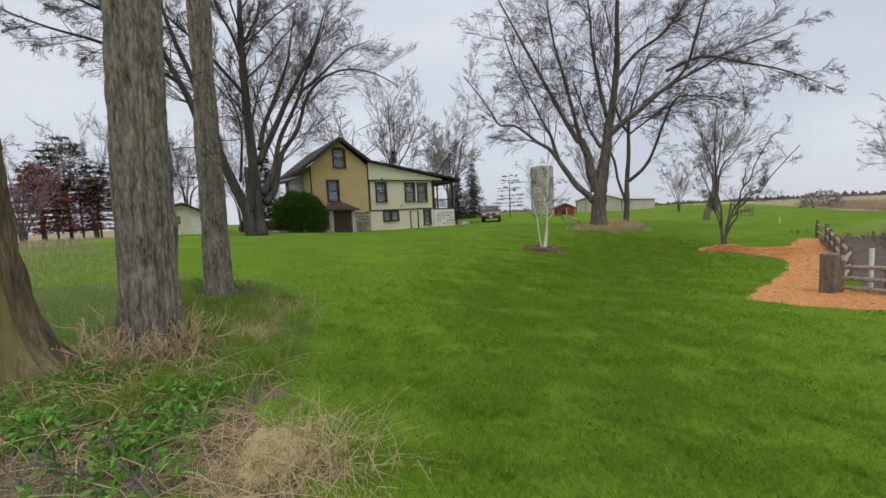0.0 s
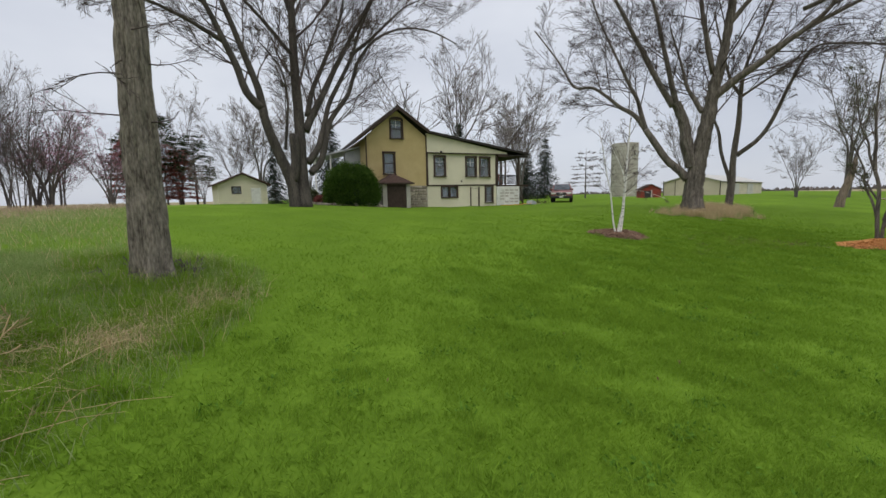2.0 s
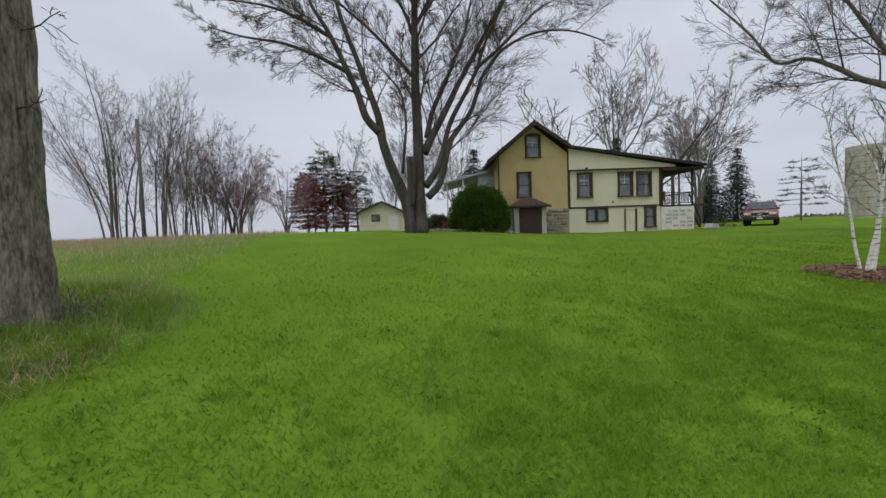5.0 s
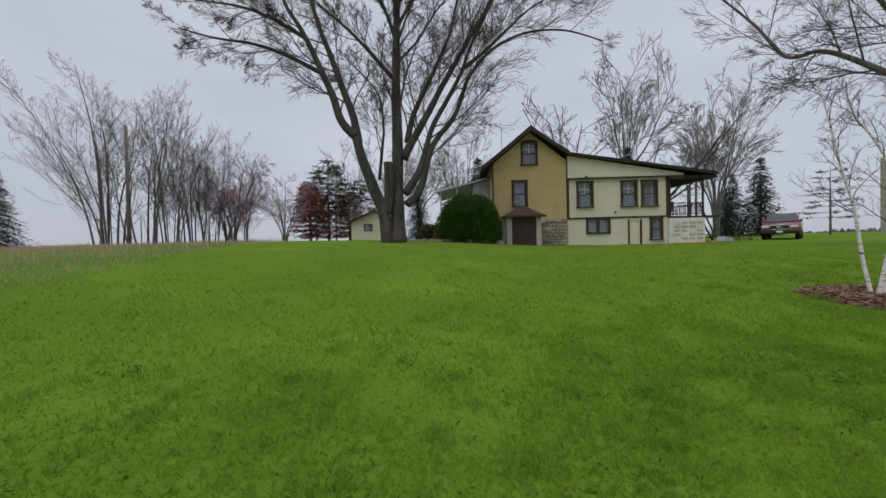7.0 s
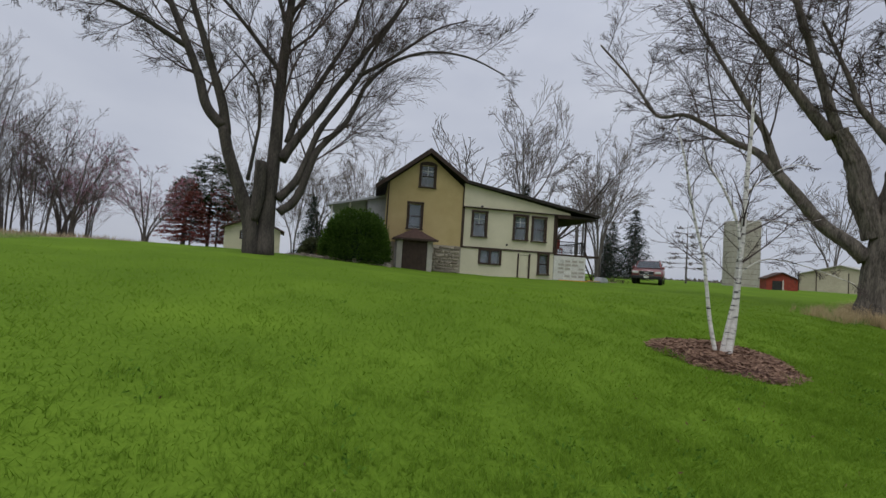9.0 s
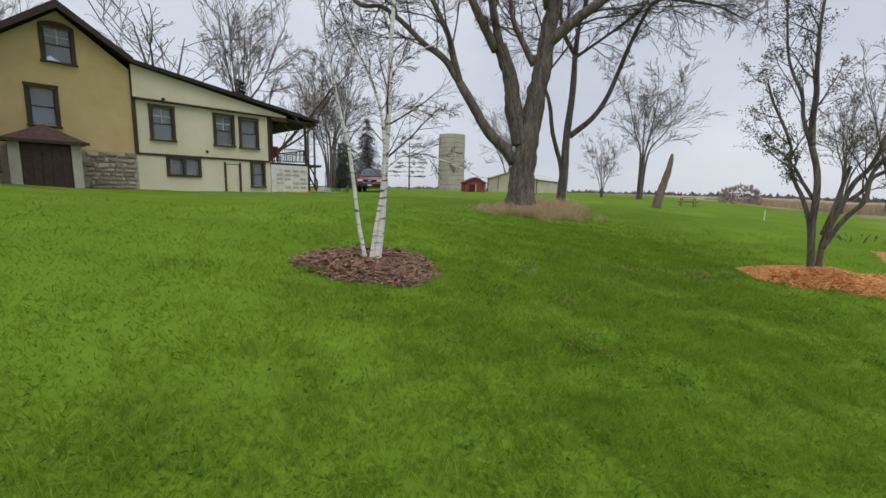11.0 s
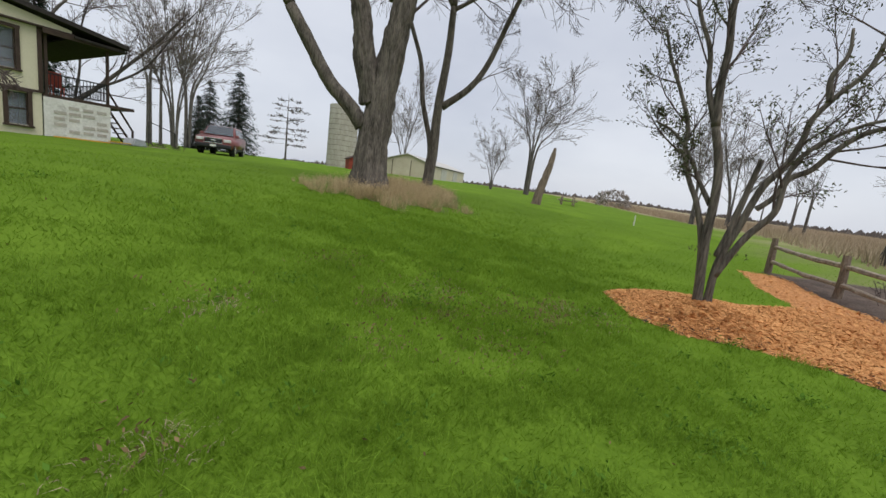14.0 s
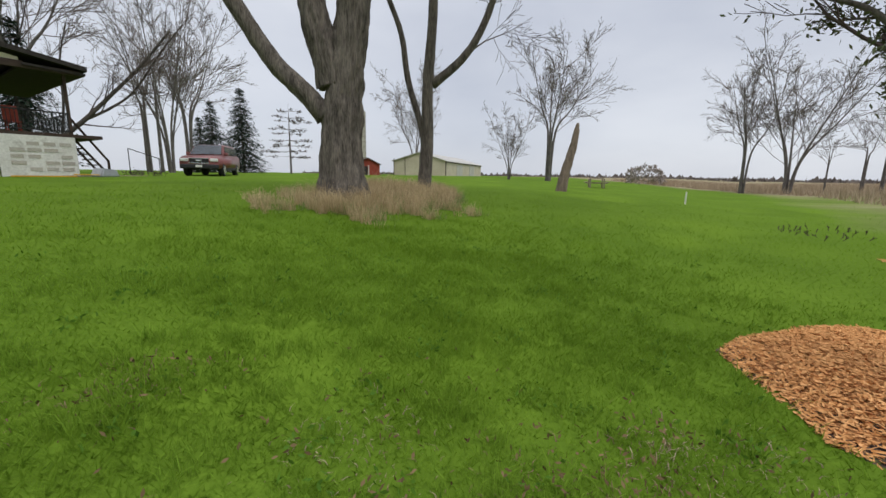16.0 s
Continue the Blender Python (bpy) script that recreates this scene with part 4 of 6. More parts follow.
def ridged_trunk(name, at, r0, r1, top, lean, label, bark, seed, flare=0.6, twigs=14):
    """A near trunk whose bark is modelled as winding ridges and furrows."""
    base = thing(name, pose(at[0], at[1], ground_at(*at) - 0.03), label, "tree")
    rings, sides, v, f = 120, 250, [], []
    for i in range(rings + 1):
        z = -0.15 + (top + 0.15) * (i / rings) ** 1.25
        r = r0 + (r1 - r0) * min(max(z, 0) / 5, 1.6) ** 0.7 * 0.8
        for k in range(sides):
            a = 2 * math.pi * k / sides
            fl = flare * math.exp(-max(z, 0) / 0.32) * (0.75 + 0.45 * math.cos(a * 5 + seed) + 0.2 * math.cos(a * 3 + 2 * seed))
            q = Vector((math.cos(a) * 4.2 * r0 / 0.5, math.sin(a) * 4.2 * r0 / 0.5, z * 0.75 + seed))
            ridge = abs(noise.noise(q * 1.35)) + 0.5 * abs(noise.noise(q * 2.9))
            rr = r * (1 + fl) + 0.12 * (ridge - 0.3) * (r0 / 0.5) + 0.03 * noise.noise(Vector((math.cos(a), math.sin(a), z * 0.6 + seed)))
            v.append((lean[0] * z + lean[2] * z * z + rr * math.cos(a), lean[1] * z + rr * math.sin(a), z))
    for i in range(rings):
        for k in range(sides):
            a, b = i * sides + k, i * sides + (k + 1) % sides
            f.append((a, b, b + sides, a + sides))
    f.append(tuple(rings * sides + k for k in range(sides)))
    part("trunk", mesh_of("trunk", v, f), bark, base, smooth=True)
    tb, rng, tips = Tubes(), random.Random(seed), []
    for k in range(twigs):
        z, a = rng.uniform(2.2, top - 0.4), rng.uniform(0, 6.28)
        q = np.array((lean[0] * z + r1 * math.cos(a), lean[1] * z + r1 * math.sin(a), z))
        grow(tb, rng, q, np.array((math.cos(a), math.sin(a), 0.1)), rng.uniform(0.35, 1.1), 0.012, 0, 2, (5, 4, 0), -0.05, tips, curl=0.25)
    if twigs:
        part("crown", tb.mesh("crown"), twig_mat, base)
    return base


ridged_trunk("old_tree", (-2.3, 5.1), 0.42, 0.34, 9, (-0.03, 0.01, 0.0), "thick mossy trunk with furrowed bark among weeds", bark_moss, 3, 1.2, 2)
ridged_trunk("old_tree", (-0.9, 5.5), 0.33, 0.265, 9, (0.03, 0.0, 0.001), "thick grey trunk with deeply furrowed bark", bark_grey, 8, 0.38, 2)
ridged_trunk("old_tree", (0.1, 8.55), 0.26, 0.17, 10, (0.0, 0.0, 0.003), "straight grey trunk at the lawn's edge", bark_grey, 14, 0.32, 22)


def bare_mesh(seed, h, stems, spread, kids, r, up, lift=0.25, buds=None, deepest=3, splay=0.12, fine_r=0.011):
    """Trunk and crown meshes of a leafless tree."""
    rng = random.Random(seed)
    wood, fine, tips = [], Tubes(), []
    for s in range(stems):
        wood.append(Tubes())
        a = 6.283 * s / stems + rng.uniform(-0.4, 0.4)
        out = spread * (rng.uniform(0.5, 1.1) if stems < 8 else rng.uniform(0.1, 1.15))
        start = np.array((0.12 * math.cos(a), 0.12 * math.sin(a), -0.2)) * (1 if stems > 1 else 0)
        fork = np.array((out * splay * math.cos(a), out * splay * math.sin(a), h * lift * rng.uniform(0.8, 1.1)))
        hh = h * rng.uniform(0.82, 1.0)
        line = [start - np.array((0, 0, 0.2)), fork, fork * 0.4 + 0.6 * np.array((out * 0.7 * math.cos(a), out * 0.7 * math.sin(a), hh * 0.75)), np.array((out * math.cos(a), out * math.sin(a), hh))]
        pts = smooth_line(line, 4)
        wood[-1].add(pts, [r * (1 - 0.88 * i / (len(pts) - 1)) for i in range(len(pts))], 7, cap=False)
        side_shoots(fine, rng, pts, r * 0.5, h * 0.55, 0, deepest, kids, up, tips, start=0.3, ratio=0.75, thin=fine_r)
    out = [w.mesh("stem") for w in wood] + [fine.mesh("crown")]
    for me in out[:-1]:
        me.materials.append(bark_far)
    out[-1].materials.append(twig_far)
    if buds:
        me = leaf_mesh("blossom", tips, rng, 2 if buds[1] > 0.1 else 1, buds[1], 0.12)
        me.materials.append(buds[0])
        out.append(me)
    return out


def stand(name, meshes, names, x, y, turn, scale, label, category="tree", group="", wide=1.0):
    base = thing(name, pose(x, y, ground_at(x, y) - 0.05, 0, 0, turn), label, category, group)
    base.scale = (scale * wide, scale * wide, scale)
    for me in meshes:
        part(me.name.split(".")[0], me, None, base)
    return base


WOOD = ("trunk", "crown", "blossom")
vase = bare_mesh(41, 10, 5, 3.8, (10, 7, 6), 0.1, 0.03, buds=(bud_mat, 0.06))
vase2 = bare_mesh(42, 10, 4, 3.2, (11, 7, 6), 0.11, 0.03, lift=0.4, buds=(bud_mat, 0.06))


def coppice_mesh(seed, h, stems, foot, lean):
    """Slim stems that rise side by side from one stool, with steep side shoots."""
    rng = random.Random(seed)
    wood, fine, tips = [], Tubes(), []
    for k in range(stems):
        wood.append(Tubes())
        a, q = rng.uniform(0, 6.283), math.sqrt(rng.random())
        x, y, hh = foot * q * math.cos(a), foot * q * math.sin(a), h * rng.uniform(0.62, 1.0)
        out = lean * rng.uniform(0.35, 1.0)
        line = [(x, y, -0.3), (x + out * 0.18 * math.cos(a) + rng.gauss(0, 0.1), y + out * 0.18 * math.sin(a), hh * 0.3), (x + out * 0.5 * math.cos(a) + rng.gauss(0, 0.2), y + out * 0.5 * math.sin(a), hh * 0.65), (x + out * math.cos(a), y + out * math.sin(a), hh)]
        pts = smooth_line(line, 4)
        r = rng.uniform(0.03, 0.075)
        wood[-1].add(pts, [r * (1 - 0.88 * i / (len(pts) - 1)) for i in range(len(pts))], 7, cap=False)
        side_shoots(fine, rng, pts, r * 0.55, h * 0.42, 0, 3, (10, 6, 5), 0.1, tips, start=0.12, ratio=0.75, thin=0.005)
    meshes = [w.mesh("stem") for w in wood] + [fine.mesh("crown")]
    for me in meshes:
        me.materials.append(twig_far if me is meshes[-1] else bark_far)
    return meshes


clump = coppice_mesh(43, 10, 10, 0.6, 2.6)
clump2 = coppice_mesh(46, 10, 8, 0.8, 2.0)
thin = bare_mesh(44, 10, 2, 1.0, (7, 5, 3), 0.12, 0.05, lift=0.5)
redbud = bare_mesh(45, 10, 6, 4.2, (9, 6, 4), 0.14, 0.06, lift=0.25, buds=(blossom_mat, 0.14))
for x, y, t, s, me, w in ((65.1, 27.4, 20, 1.55, vase2, 1.0), (61.5, 30.7, 50, 0.72, vase, 0.9), (76.8, 56.7, 0, 1.75, vase, 0.8), (62.2, 8.9, 80, 1.05, vase2, 0.9), (62.0, 5.9, 130, 1.12, vase, 1.15),
                          (35.2, 56.9, 10, 1.3, thin, 1.0), (36.9, 58.4, 60, 1.35, thin, 1.0), (40.5, 60.2, 100, 1.75, vase2, 0.9), (34.6, 50.5, 0, 1.5, vase, 0.8), (26.0, 52.7, 44, 2.05, vase2, 0.75), (20.6, 57.7, 200, 1.75, thin, 1.6),
                          (7.2, 66.5, 10, 1.6, vase, 0.8), (-5.3, 54.8, 10, 0.55, vase, 0.9), (0.5, 70, 60, 1.5, vase2, 1.1), (62.8, 3.5, 5, 0.5, thin, 1.0), (67.3, 0.5, 95, 0.66, thin, 1.0), (63.2, 0.2, 25, 0.7, thin, 1.0), (58, -6, 25, 0.9, vase, 1.0), (48, -9, 25, 0.95, vase2, 1.0),
                          (-9.5, 66.1, 40, 1.4, vase, 0.8), (-2.5, 68, 70, 1.3, vase, 0.8)):
    stand("bare_tree", me, WOOD, x, y, t, s, "bare tree with budding twigs on open ground, haze put into its colour", group="bare trees", wide=w)
for x, y, t, s, w, me in ((-20.6, 36.3, 0, 1.5, 1.1, clump), (-18.7, 37.3, 70, 1.42, 0.9, clump2), (-17.4, 38.6, 140, 1.3, 0.85, clump), (-16.2, 40.0, 200, 1.18, 0.85, clump2), (-15.3, 40.8, 280, 1.12, 0.95, clump), (-14.6, 44.6, 40, 0.95, 0.8, clump2)):
    stand("willow_clump", me, WOOD, x, y, t, s, "tall clump of bare willow stems on the crest", group="willow clumps", wide=w)
pole = Tubes()
pole.add([(0, 0, -0.3), (0.03, 0, 4.0), (0.0, 0.05, 8.6)], [0.14, 0.12, 0.1], 9)
pole = part("dead_pole", pole.mesh("dead_pole"), bark_far, smooth=True)
pole.location = (-16.6, 33.4, ground_at(-16.6, 33.4))
tagged(pole, "tall dead branchless grey stem among the willows", "dead tree")
for x, y, t, s in ((-14.2, 42.5, 0, 0.8), (-12.2, 49.0, 70, 0.75), (-15.4, 43.5, 30, 0.75)):
    stand("redbud_tree", redbud, WOOD, x, y, t, s, "small tree in pink-purple spring blossom", group="redbud trees")


def conifer_mesh(seed, h, wide, layers, per, droop, needles, bare=0.08, size=0.3, puff=False):
    rng = random.Random(seed)
    wood, v, f = Tubes(), [], []
    wood.add([(0, 0, -0.2), (0, 0, h * 0.5), (0, 0, h)], [h * 0.016, h * 0.01, 0.01], 7)
    for i in range(layers):
        t = (i + rng.uniform(-0.3, 0.3)) / layers
        z = h * (bare + (0.97 - bare) * t)
        for k in range(per):
            a = rng.uniform(0, 6.283)
            ln = wide * (1 - t) ** (0.85 if not puff else 0.4) * rng.uniform(0.65, 1.1) + 0.12
            tip = np.array((math.cos(a) * ln, math.sin(a) * ln, z - droop * ln))
            root = np.array((0, 0, z + 0.1 * ln))
            wood.add([root, tip], [0.03, 0.006], 3, cap=False)
            for m in range(max(5, int(ln * 9))):
                s = rng.uniform(0.55 if puff else 0.12, 1.0)
                c = root + (tip - root) * s + np.array((rng.gauss(0, 0.12), rng.gauss(0, 0.12), rng.gauss(0, 0.07)))
                d = np.array((math.cos(a) + rng.gauss(0, 0.7), math.sin(a) + rng.gauss(0, 0.7), rng.gauss(-0.25, 0.3) if not puff else rng.gauss(0.2, 0.4)))
                d = d / np.linalg.norm(d) * size * rng.uniform(0.6, 1.3)
                w = np.cross(d, (rng.gauss(0, 0.4), rng.gauss(0, 0.4), 1))
                w = w / (np.linalg.norm(w) + 1e-9) * size * 0.2
                j = len(v)
                v += [c - w, c + w, c + d]
                f.append((j, j + 1, j + 2))
    a, b = wood.mesh("trunk"), mesh_of("needles", v, f)
    a.materials.append(bark_far), b.materials.append(needles)
    return a, b


NEEDLE = ("trunk", "needles")
spruce = conifer_mesh(51, 10, 3.3, 34, 15, 0.35, needle_mat, 0.04)
pine = conifer_mesh(52, 10, 3.2, 18, 11, -0.05, pine_mat, 0.35, 0.34, True)
redpine = conifer_mesh(53, 10, 3.0, 24, 15, 0.02, red_mat, 0.15, 0.3, True)
sparse = conifer_mesh(54, 10, 4.0, 9, 6, -0.08, twig_far, 0.2, 0.4, True)
for x, y, t, s in ((49.3, 64.7, 0, 1.16), (44.8, 63.7, 50, 0.92), (41.9, 60.7, 90, 0.66), (26.1, 52.9, 10, 1.12), (2.3, 51.2, 0, 0.7), (-32.6, 38.5, 60, 0.75), (9.3, 56, 30, 1.1)):
    stand("spruce_tree", spruce, NEEDLE, x, y, t, s, "dark green spruce with drooping boughs", group="spruce trees")
for x, y, t, s in ((-10.9, 60.1, 0, 1.2), (-7.1, 62.6, 50, 0.95), (-13, 59.0, 90, 0.9)):
    stand("pine_tree", pine, NEEDLE, x, y, t, s, "dark green pine with an open crown", group="pine trees")
for x, y, t, s in ((-9.8, 59.7, 0, 0.8), (-8.4, 61.0, 50, 0.75), (-12.4, 57, 20, 0.85), (-11.2, 56, 100, 0.7)):
    stand("ornamental_tree", redpine, NEEDLE, x, y, t, s, "small tree with dark red foliage", group="red-leaved trees")
stand("larch_tree", sparse, NEEDLE, 48.1, 52.5, 0, 0.8, "sparse leafless larch with level boughs")

# ---- far buildings ----
def tri_mesh(name, v):
    """A mesh of loose triangles, three rows of v each."""
    me = bpy.data.meshes.new(name)
    n = len(v)
    me.vertices.add(n)
    me.vertices.foreach_set("co", np.ascontiguousarray(v, dtype=np.float32).ravel())
    me.loops.add(n)
    me.loops.foreach_set("vertex_index", np.arange(n, dtype=np.int32))
    me.polygons.add(n // 3)
    me.polygons.foreach_set("loop_start", np.arange(0, n, 3, dtype=np.int32))
    me.update(calc_edges=True)
    return me


silo = thing("silo", pose(68.0, 63.7, 0.4), "tall roofless grey concrete stave silo", "silo")
sv, sf, SEG = [], [], 48
for z, r in ((0, 2.5), (10.8, 2.5), (10.8, 2.3), (9.0, 2.3)):
    sv += [(r * math.cos(6.2832 * k / SEG), r * math.sin(6.2832 * k / SEG), z) for k in range(SEG)]
for i in range(3):
    for k in range(SEG):
        sf.append((i * SEG + k, i * SEG + (k + 1) % SEG, (i + 1) * SEG + (k + 1) % SEG, (i + 1) * SEG + k))
part("wall", mesh_of("wall", sv, sf), silo_mat, silo, smooth=False)
for k in range(12):
    ring = Tubes()
    ring.add([(2.51 * math.cos(a), 2.51 * math.sin(a), 0.6 + k * 0.86) for a in np.linspace(0, 6.2832, 49)], [0.025] * 49, 4, cap=False)
    part("hoop", ring.mesh("hoop"), bark_far, silo)

barn = thing("pole_barn", pose(74.4, 59.7, 0.6, 0, 0, -72), "low cream metal pole barn with a pale roof", "barn")
part("gable_wall", prism([(0, -0.6), (9.8, -0.6), (9.8, 2.6), (4.9, 4.05), (0, 2.6)], 0, 0.15), metal_grey, barn)
part("gable_wall", prism([(0, -0.6), (9.8, -0.6), (9.8, 2.6), (4.9, 4.05), (0, 2.6)], 29.85, 30), metal_grey, barn)
part("side_wall", box(9.65, 9.8, 0.15, 29.85, -0.6, 2.6), metal_grey, barn)
part("side_wall", box(0, 0.15, 0.15, 29.85, -0.6, 2.6), metal_grey, barn)
part("roof", slab([(-0.3, 2.52), (4.9, 4.08)], 0.12, -0.3, 30.3), metal_roof, barn)
part("roof", slab([(4.9, 4.08), (10.1, 2.52)], 0.12, -0.3, 30.3), metal_roof, barn)
part("trim", box(-0.05, 0.1, -0.06, -0.0, -0.6, 3.0), brown_trim, barn)
part("trim", box(9.7, 9.85, -0.06, -0.0, -0.6, 2.6), brown_trim, barn)
part("sliding_door", box(2.2, 5.8, -0.08, -0.01, -0.5, 3.0, 0.01), metal_grey, barn)
for a in (2.15, 5.75):
    part("door_edge", box(a, a + 0.1, -0.12, -0.08, -0.5, 3.0), brown_trim, barn)
part("eave_trim", box(9.8, 9.86, -0.1, 30.1, 2.4, 2.6), brown_trim, barn)
for b in (7.2, 17.8):
    part("side_door", box(9.8, 9.87, b, b + 4.4, -0.5, 2.2), metal_roof, barn)

coop = thing("red_shed", pose(49.4, 43.0, 0.55, 0, 0, -35), "small dark red wooden shed with a pitched roof", "shed")
part("wall", prism([(0, 0), (2.6, 0), (2.6, 1.3), (1.3, 1.9), (0, 1.3)], 0, 2.4), red_wood, coop)
part("roof", slab([(-0.15, 1.25), (1.3, 1.95)], 0.08, -0.2, 2.6), brown_shingle, coop)
part("roof", slab([(1.3, 1.95), (2.75, 1.25)], 0.08, -0.2, 2.6), brown_shingle, coop)
part("opening", box(0.5, 1.3, -0.03, 0.01, 0.1, 1.1, 0.01), interior, coop)
part("door_frame", box(1.34, 1.44, -0.05, 0.0, 0.0, 1.2, 0.01), white_paint, coop)

garage = thing("garage", pose(-2.2, 39.4, 0.92, 0, 0, 12), "small cream clapboard garage with a brown roof", "garage")
part("wall", prism([(0, -0.2), (3.8, -0.2), (3.8, 1.9), (1.9, 2.75), (0, 1.9)], 0, 4.5), cream, garage)
part("roof", slab([(-0.3, 1.8), (1.9, 2.8)], 0.1, -0.35, 4.8), brown_shingle, garage)
part("roof", slab([(1.9, 2.8), (4.1, 1.8)], 0.1, -0.35, 4.8), brown_shingle, garage)
gw = part("window", box(1.0, 1.75, -0.05, 0.0, 1.1, 1.75, 0.01), brown_trim, garage)
part("pane", box(1.08, 1.67, -0.06, -0.05, 1.18, 1.67), pane_mat, gw)
part("door_opening", box(2.5, 3.3, -0.04, 0.0, -0.1, 1.6, 0.01), white_paint, garage)
for k in range(8):
    part("clapboard", box(-0.02, 3.82, -0.03, 0.0, 0.0 + k * 0.23, 0.205 + k * 0.23, 0.004), cream, garage)

# ---- the parked car ----
def tapered(bm, z0, z1, k):
    for v in bm.verts:
        t = min(max((v.co.z - z0) / (z1 - z0), 0), 1)
        v.co.y *= 1 - k * t
    return bm


car = thing("sport_utility_vehicle", pose(32.3, 38.6, 0.52, 0, 0, 49), "rose-brown sport utility vehicle parked on the lawn", "car")
car.scale = (1.13, 1.13, 1.13)
body = prism([(-2.42, 0.42), (-2.46, 0.72), (-2.4, 0.98), (-2.2, 1.08), (-1.15, 1.2), (2.36, 1.24), (2.44, 1.0), (2.44, 0.45)], -0.97, 0.97)
bmesh.ops.bevel(body, geom=body.edges[:], offset=0.07, segments=3, affect="EDGES")
part("body", body, car_paint, car, smooth=True)
cabin = tapered(prism([(-1.2, 1.17), (-0.4, 1.76), (-0.2, 1.82), (2.1, 1.84), (2.36, 1.2)], -0.9, 0.9), 1.17, 1.84, 0.17)
bmesh.ops.bevel(cabin, geom=cabin.edges[:], offset=0.05, segments=3, affect="EDGES")
part("cabin", cabin, car_paint, car, smooth=True)
ws = bmesh.new()
wv = [ws.verts.new(q) for q in ((-1.16, -0.8, 1.22), (-1.16, 0.8, 1.22), (-0.44, 0.68, 1.76), (-0.44, -0.68, 1.76))]
ws.faces.new(wv)
bmesh.ops.translate(ws, verts=ws.verts[:], vec=(-0.025, 0, 0.02))
bmesh.ops.solidify(ws, geom=ws.faces[:], thickness=0.01)
part("windscreen", ws, car_glass, car)
for s in (-1, 1):
    for a, b in ((-0.55, 0.4), (0.48, 1.35), (1.43, 2.1)):
        g = bmesh.new()
        k = 0.42 if a < 0 else 0.05
        g.faces.new([g.verts.new(q) for q in ((a - k * 0.6, s * 0.892, 1.26), (b, s * 0.892, 1.26), (b, s * 0.785, 1.72), (a + k * 0.2, s * 0.785, 1.72))])
        bmesh.ops.translate(g, verts=g.verts[:], vec=(0, s * 0.012, 0))
        bmesh.ops.solidify(g, geom=g.faces[:], thickness=0.008)
        part("side_window", g, car_glass, car)
    part("mirror", box(-0.95, -0.75, s * 0.98 - 0.1, s * 0.98 + 0.1, 1.18, 1.36, 0.04), car_paint, car)
    lamp = part("headlamp", box(-2.47, -2.25, s * 0.72 - 0.2, s * 0.72 + 0.2, 0.8, 0.98, 0.04), lens_mat, car)
    part("fog_lamp", box(-2.52, -2.42, s * 0.68 - 0.1, s * 0.68 + 0.1, 0.5, 0.6, 0.03), lens_mat, car)
    part("roof_rail", box(-0.1, 1.9, s * 0.66 - 0.02, s * 0.66 + 0.02, 1.85, 1.9, 0.01), dark_plastic, car)
    part("sill_trim", box(-1.6, 1.6, s * 0.95 - 0.03, s * 0.95 + 0.03, 0.36, 0.5, 0.02), dark_plastic, car)
    for x in (-1.55, 1.5):
        tyre = bmesh.new()
        bmesh.ops.create_cone(tyre, cap_ends=True, segments=28, radius1=0.38, radius2=0.38, depth=0.25)
        bmesh.ops.bevel(tyre, geom=[e for e in tyre.edges if len(e.link_faces) == 2 and max(len(f.verts) for f in e.link_faces) > 4], offset=0.05, segments=2, affect="EDGES")
        bmesh.ops.rotate(tyre, verts=tyre.verts[:], matrix=Matrix.Rotation(radians(90), 3, "X"))
        bmesh.ops.translate(tyre, verts=tyre.verts[:], vec=(x, s * 0.86, 0.38))
        wheel = part("wheel", tyre, rubber, car, smooth=False)
        rim = bmesh.new()
        bmesh.ops.create_cone(rim, cap_ends=True, segments=20, radius1=0.24, radius2=0.2, depth=0.04)
        bmesh.ops.rotate(rim, verts=rim.verts[:], matrix=Matrix.Rotation(radians(90 * s), 3, "X"))
        bmesh.ops.translate(rim, verts=rim.verts[:], vec=(x, s * 1.0, 0.38))
        part("rim", rim, chrome, wheel)
grille = part("grille", box(-2.5, -2.38, -0.46, 0.46, 0.74, 0.98, 0.04), dark_plastic, car, "black grille in a chrome surround")
for zz in (0.72, 0.98):
    part("chrome_bar", box(-2.53, -2.44, -0.5, 0.5, zz - 0.02, zz + 0.02, 0.01), chrome, grille)
part("badge", box(-2.53, -2.49, -0.14, 0.14, 0.82, 0.9, 0.01), chrome, grille)
part("bumper", box(-2.56, -2.3, -0.94, 0.94, 0.42, 0.66, 0.06), dark_plastic, car)
part("number_plate", box(-2.575, -2.56, -0.16, 0.16, 0.5, 0.62), white_paint, car)

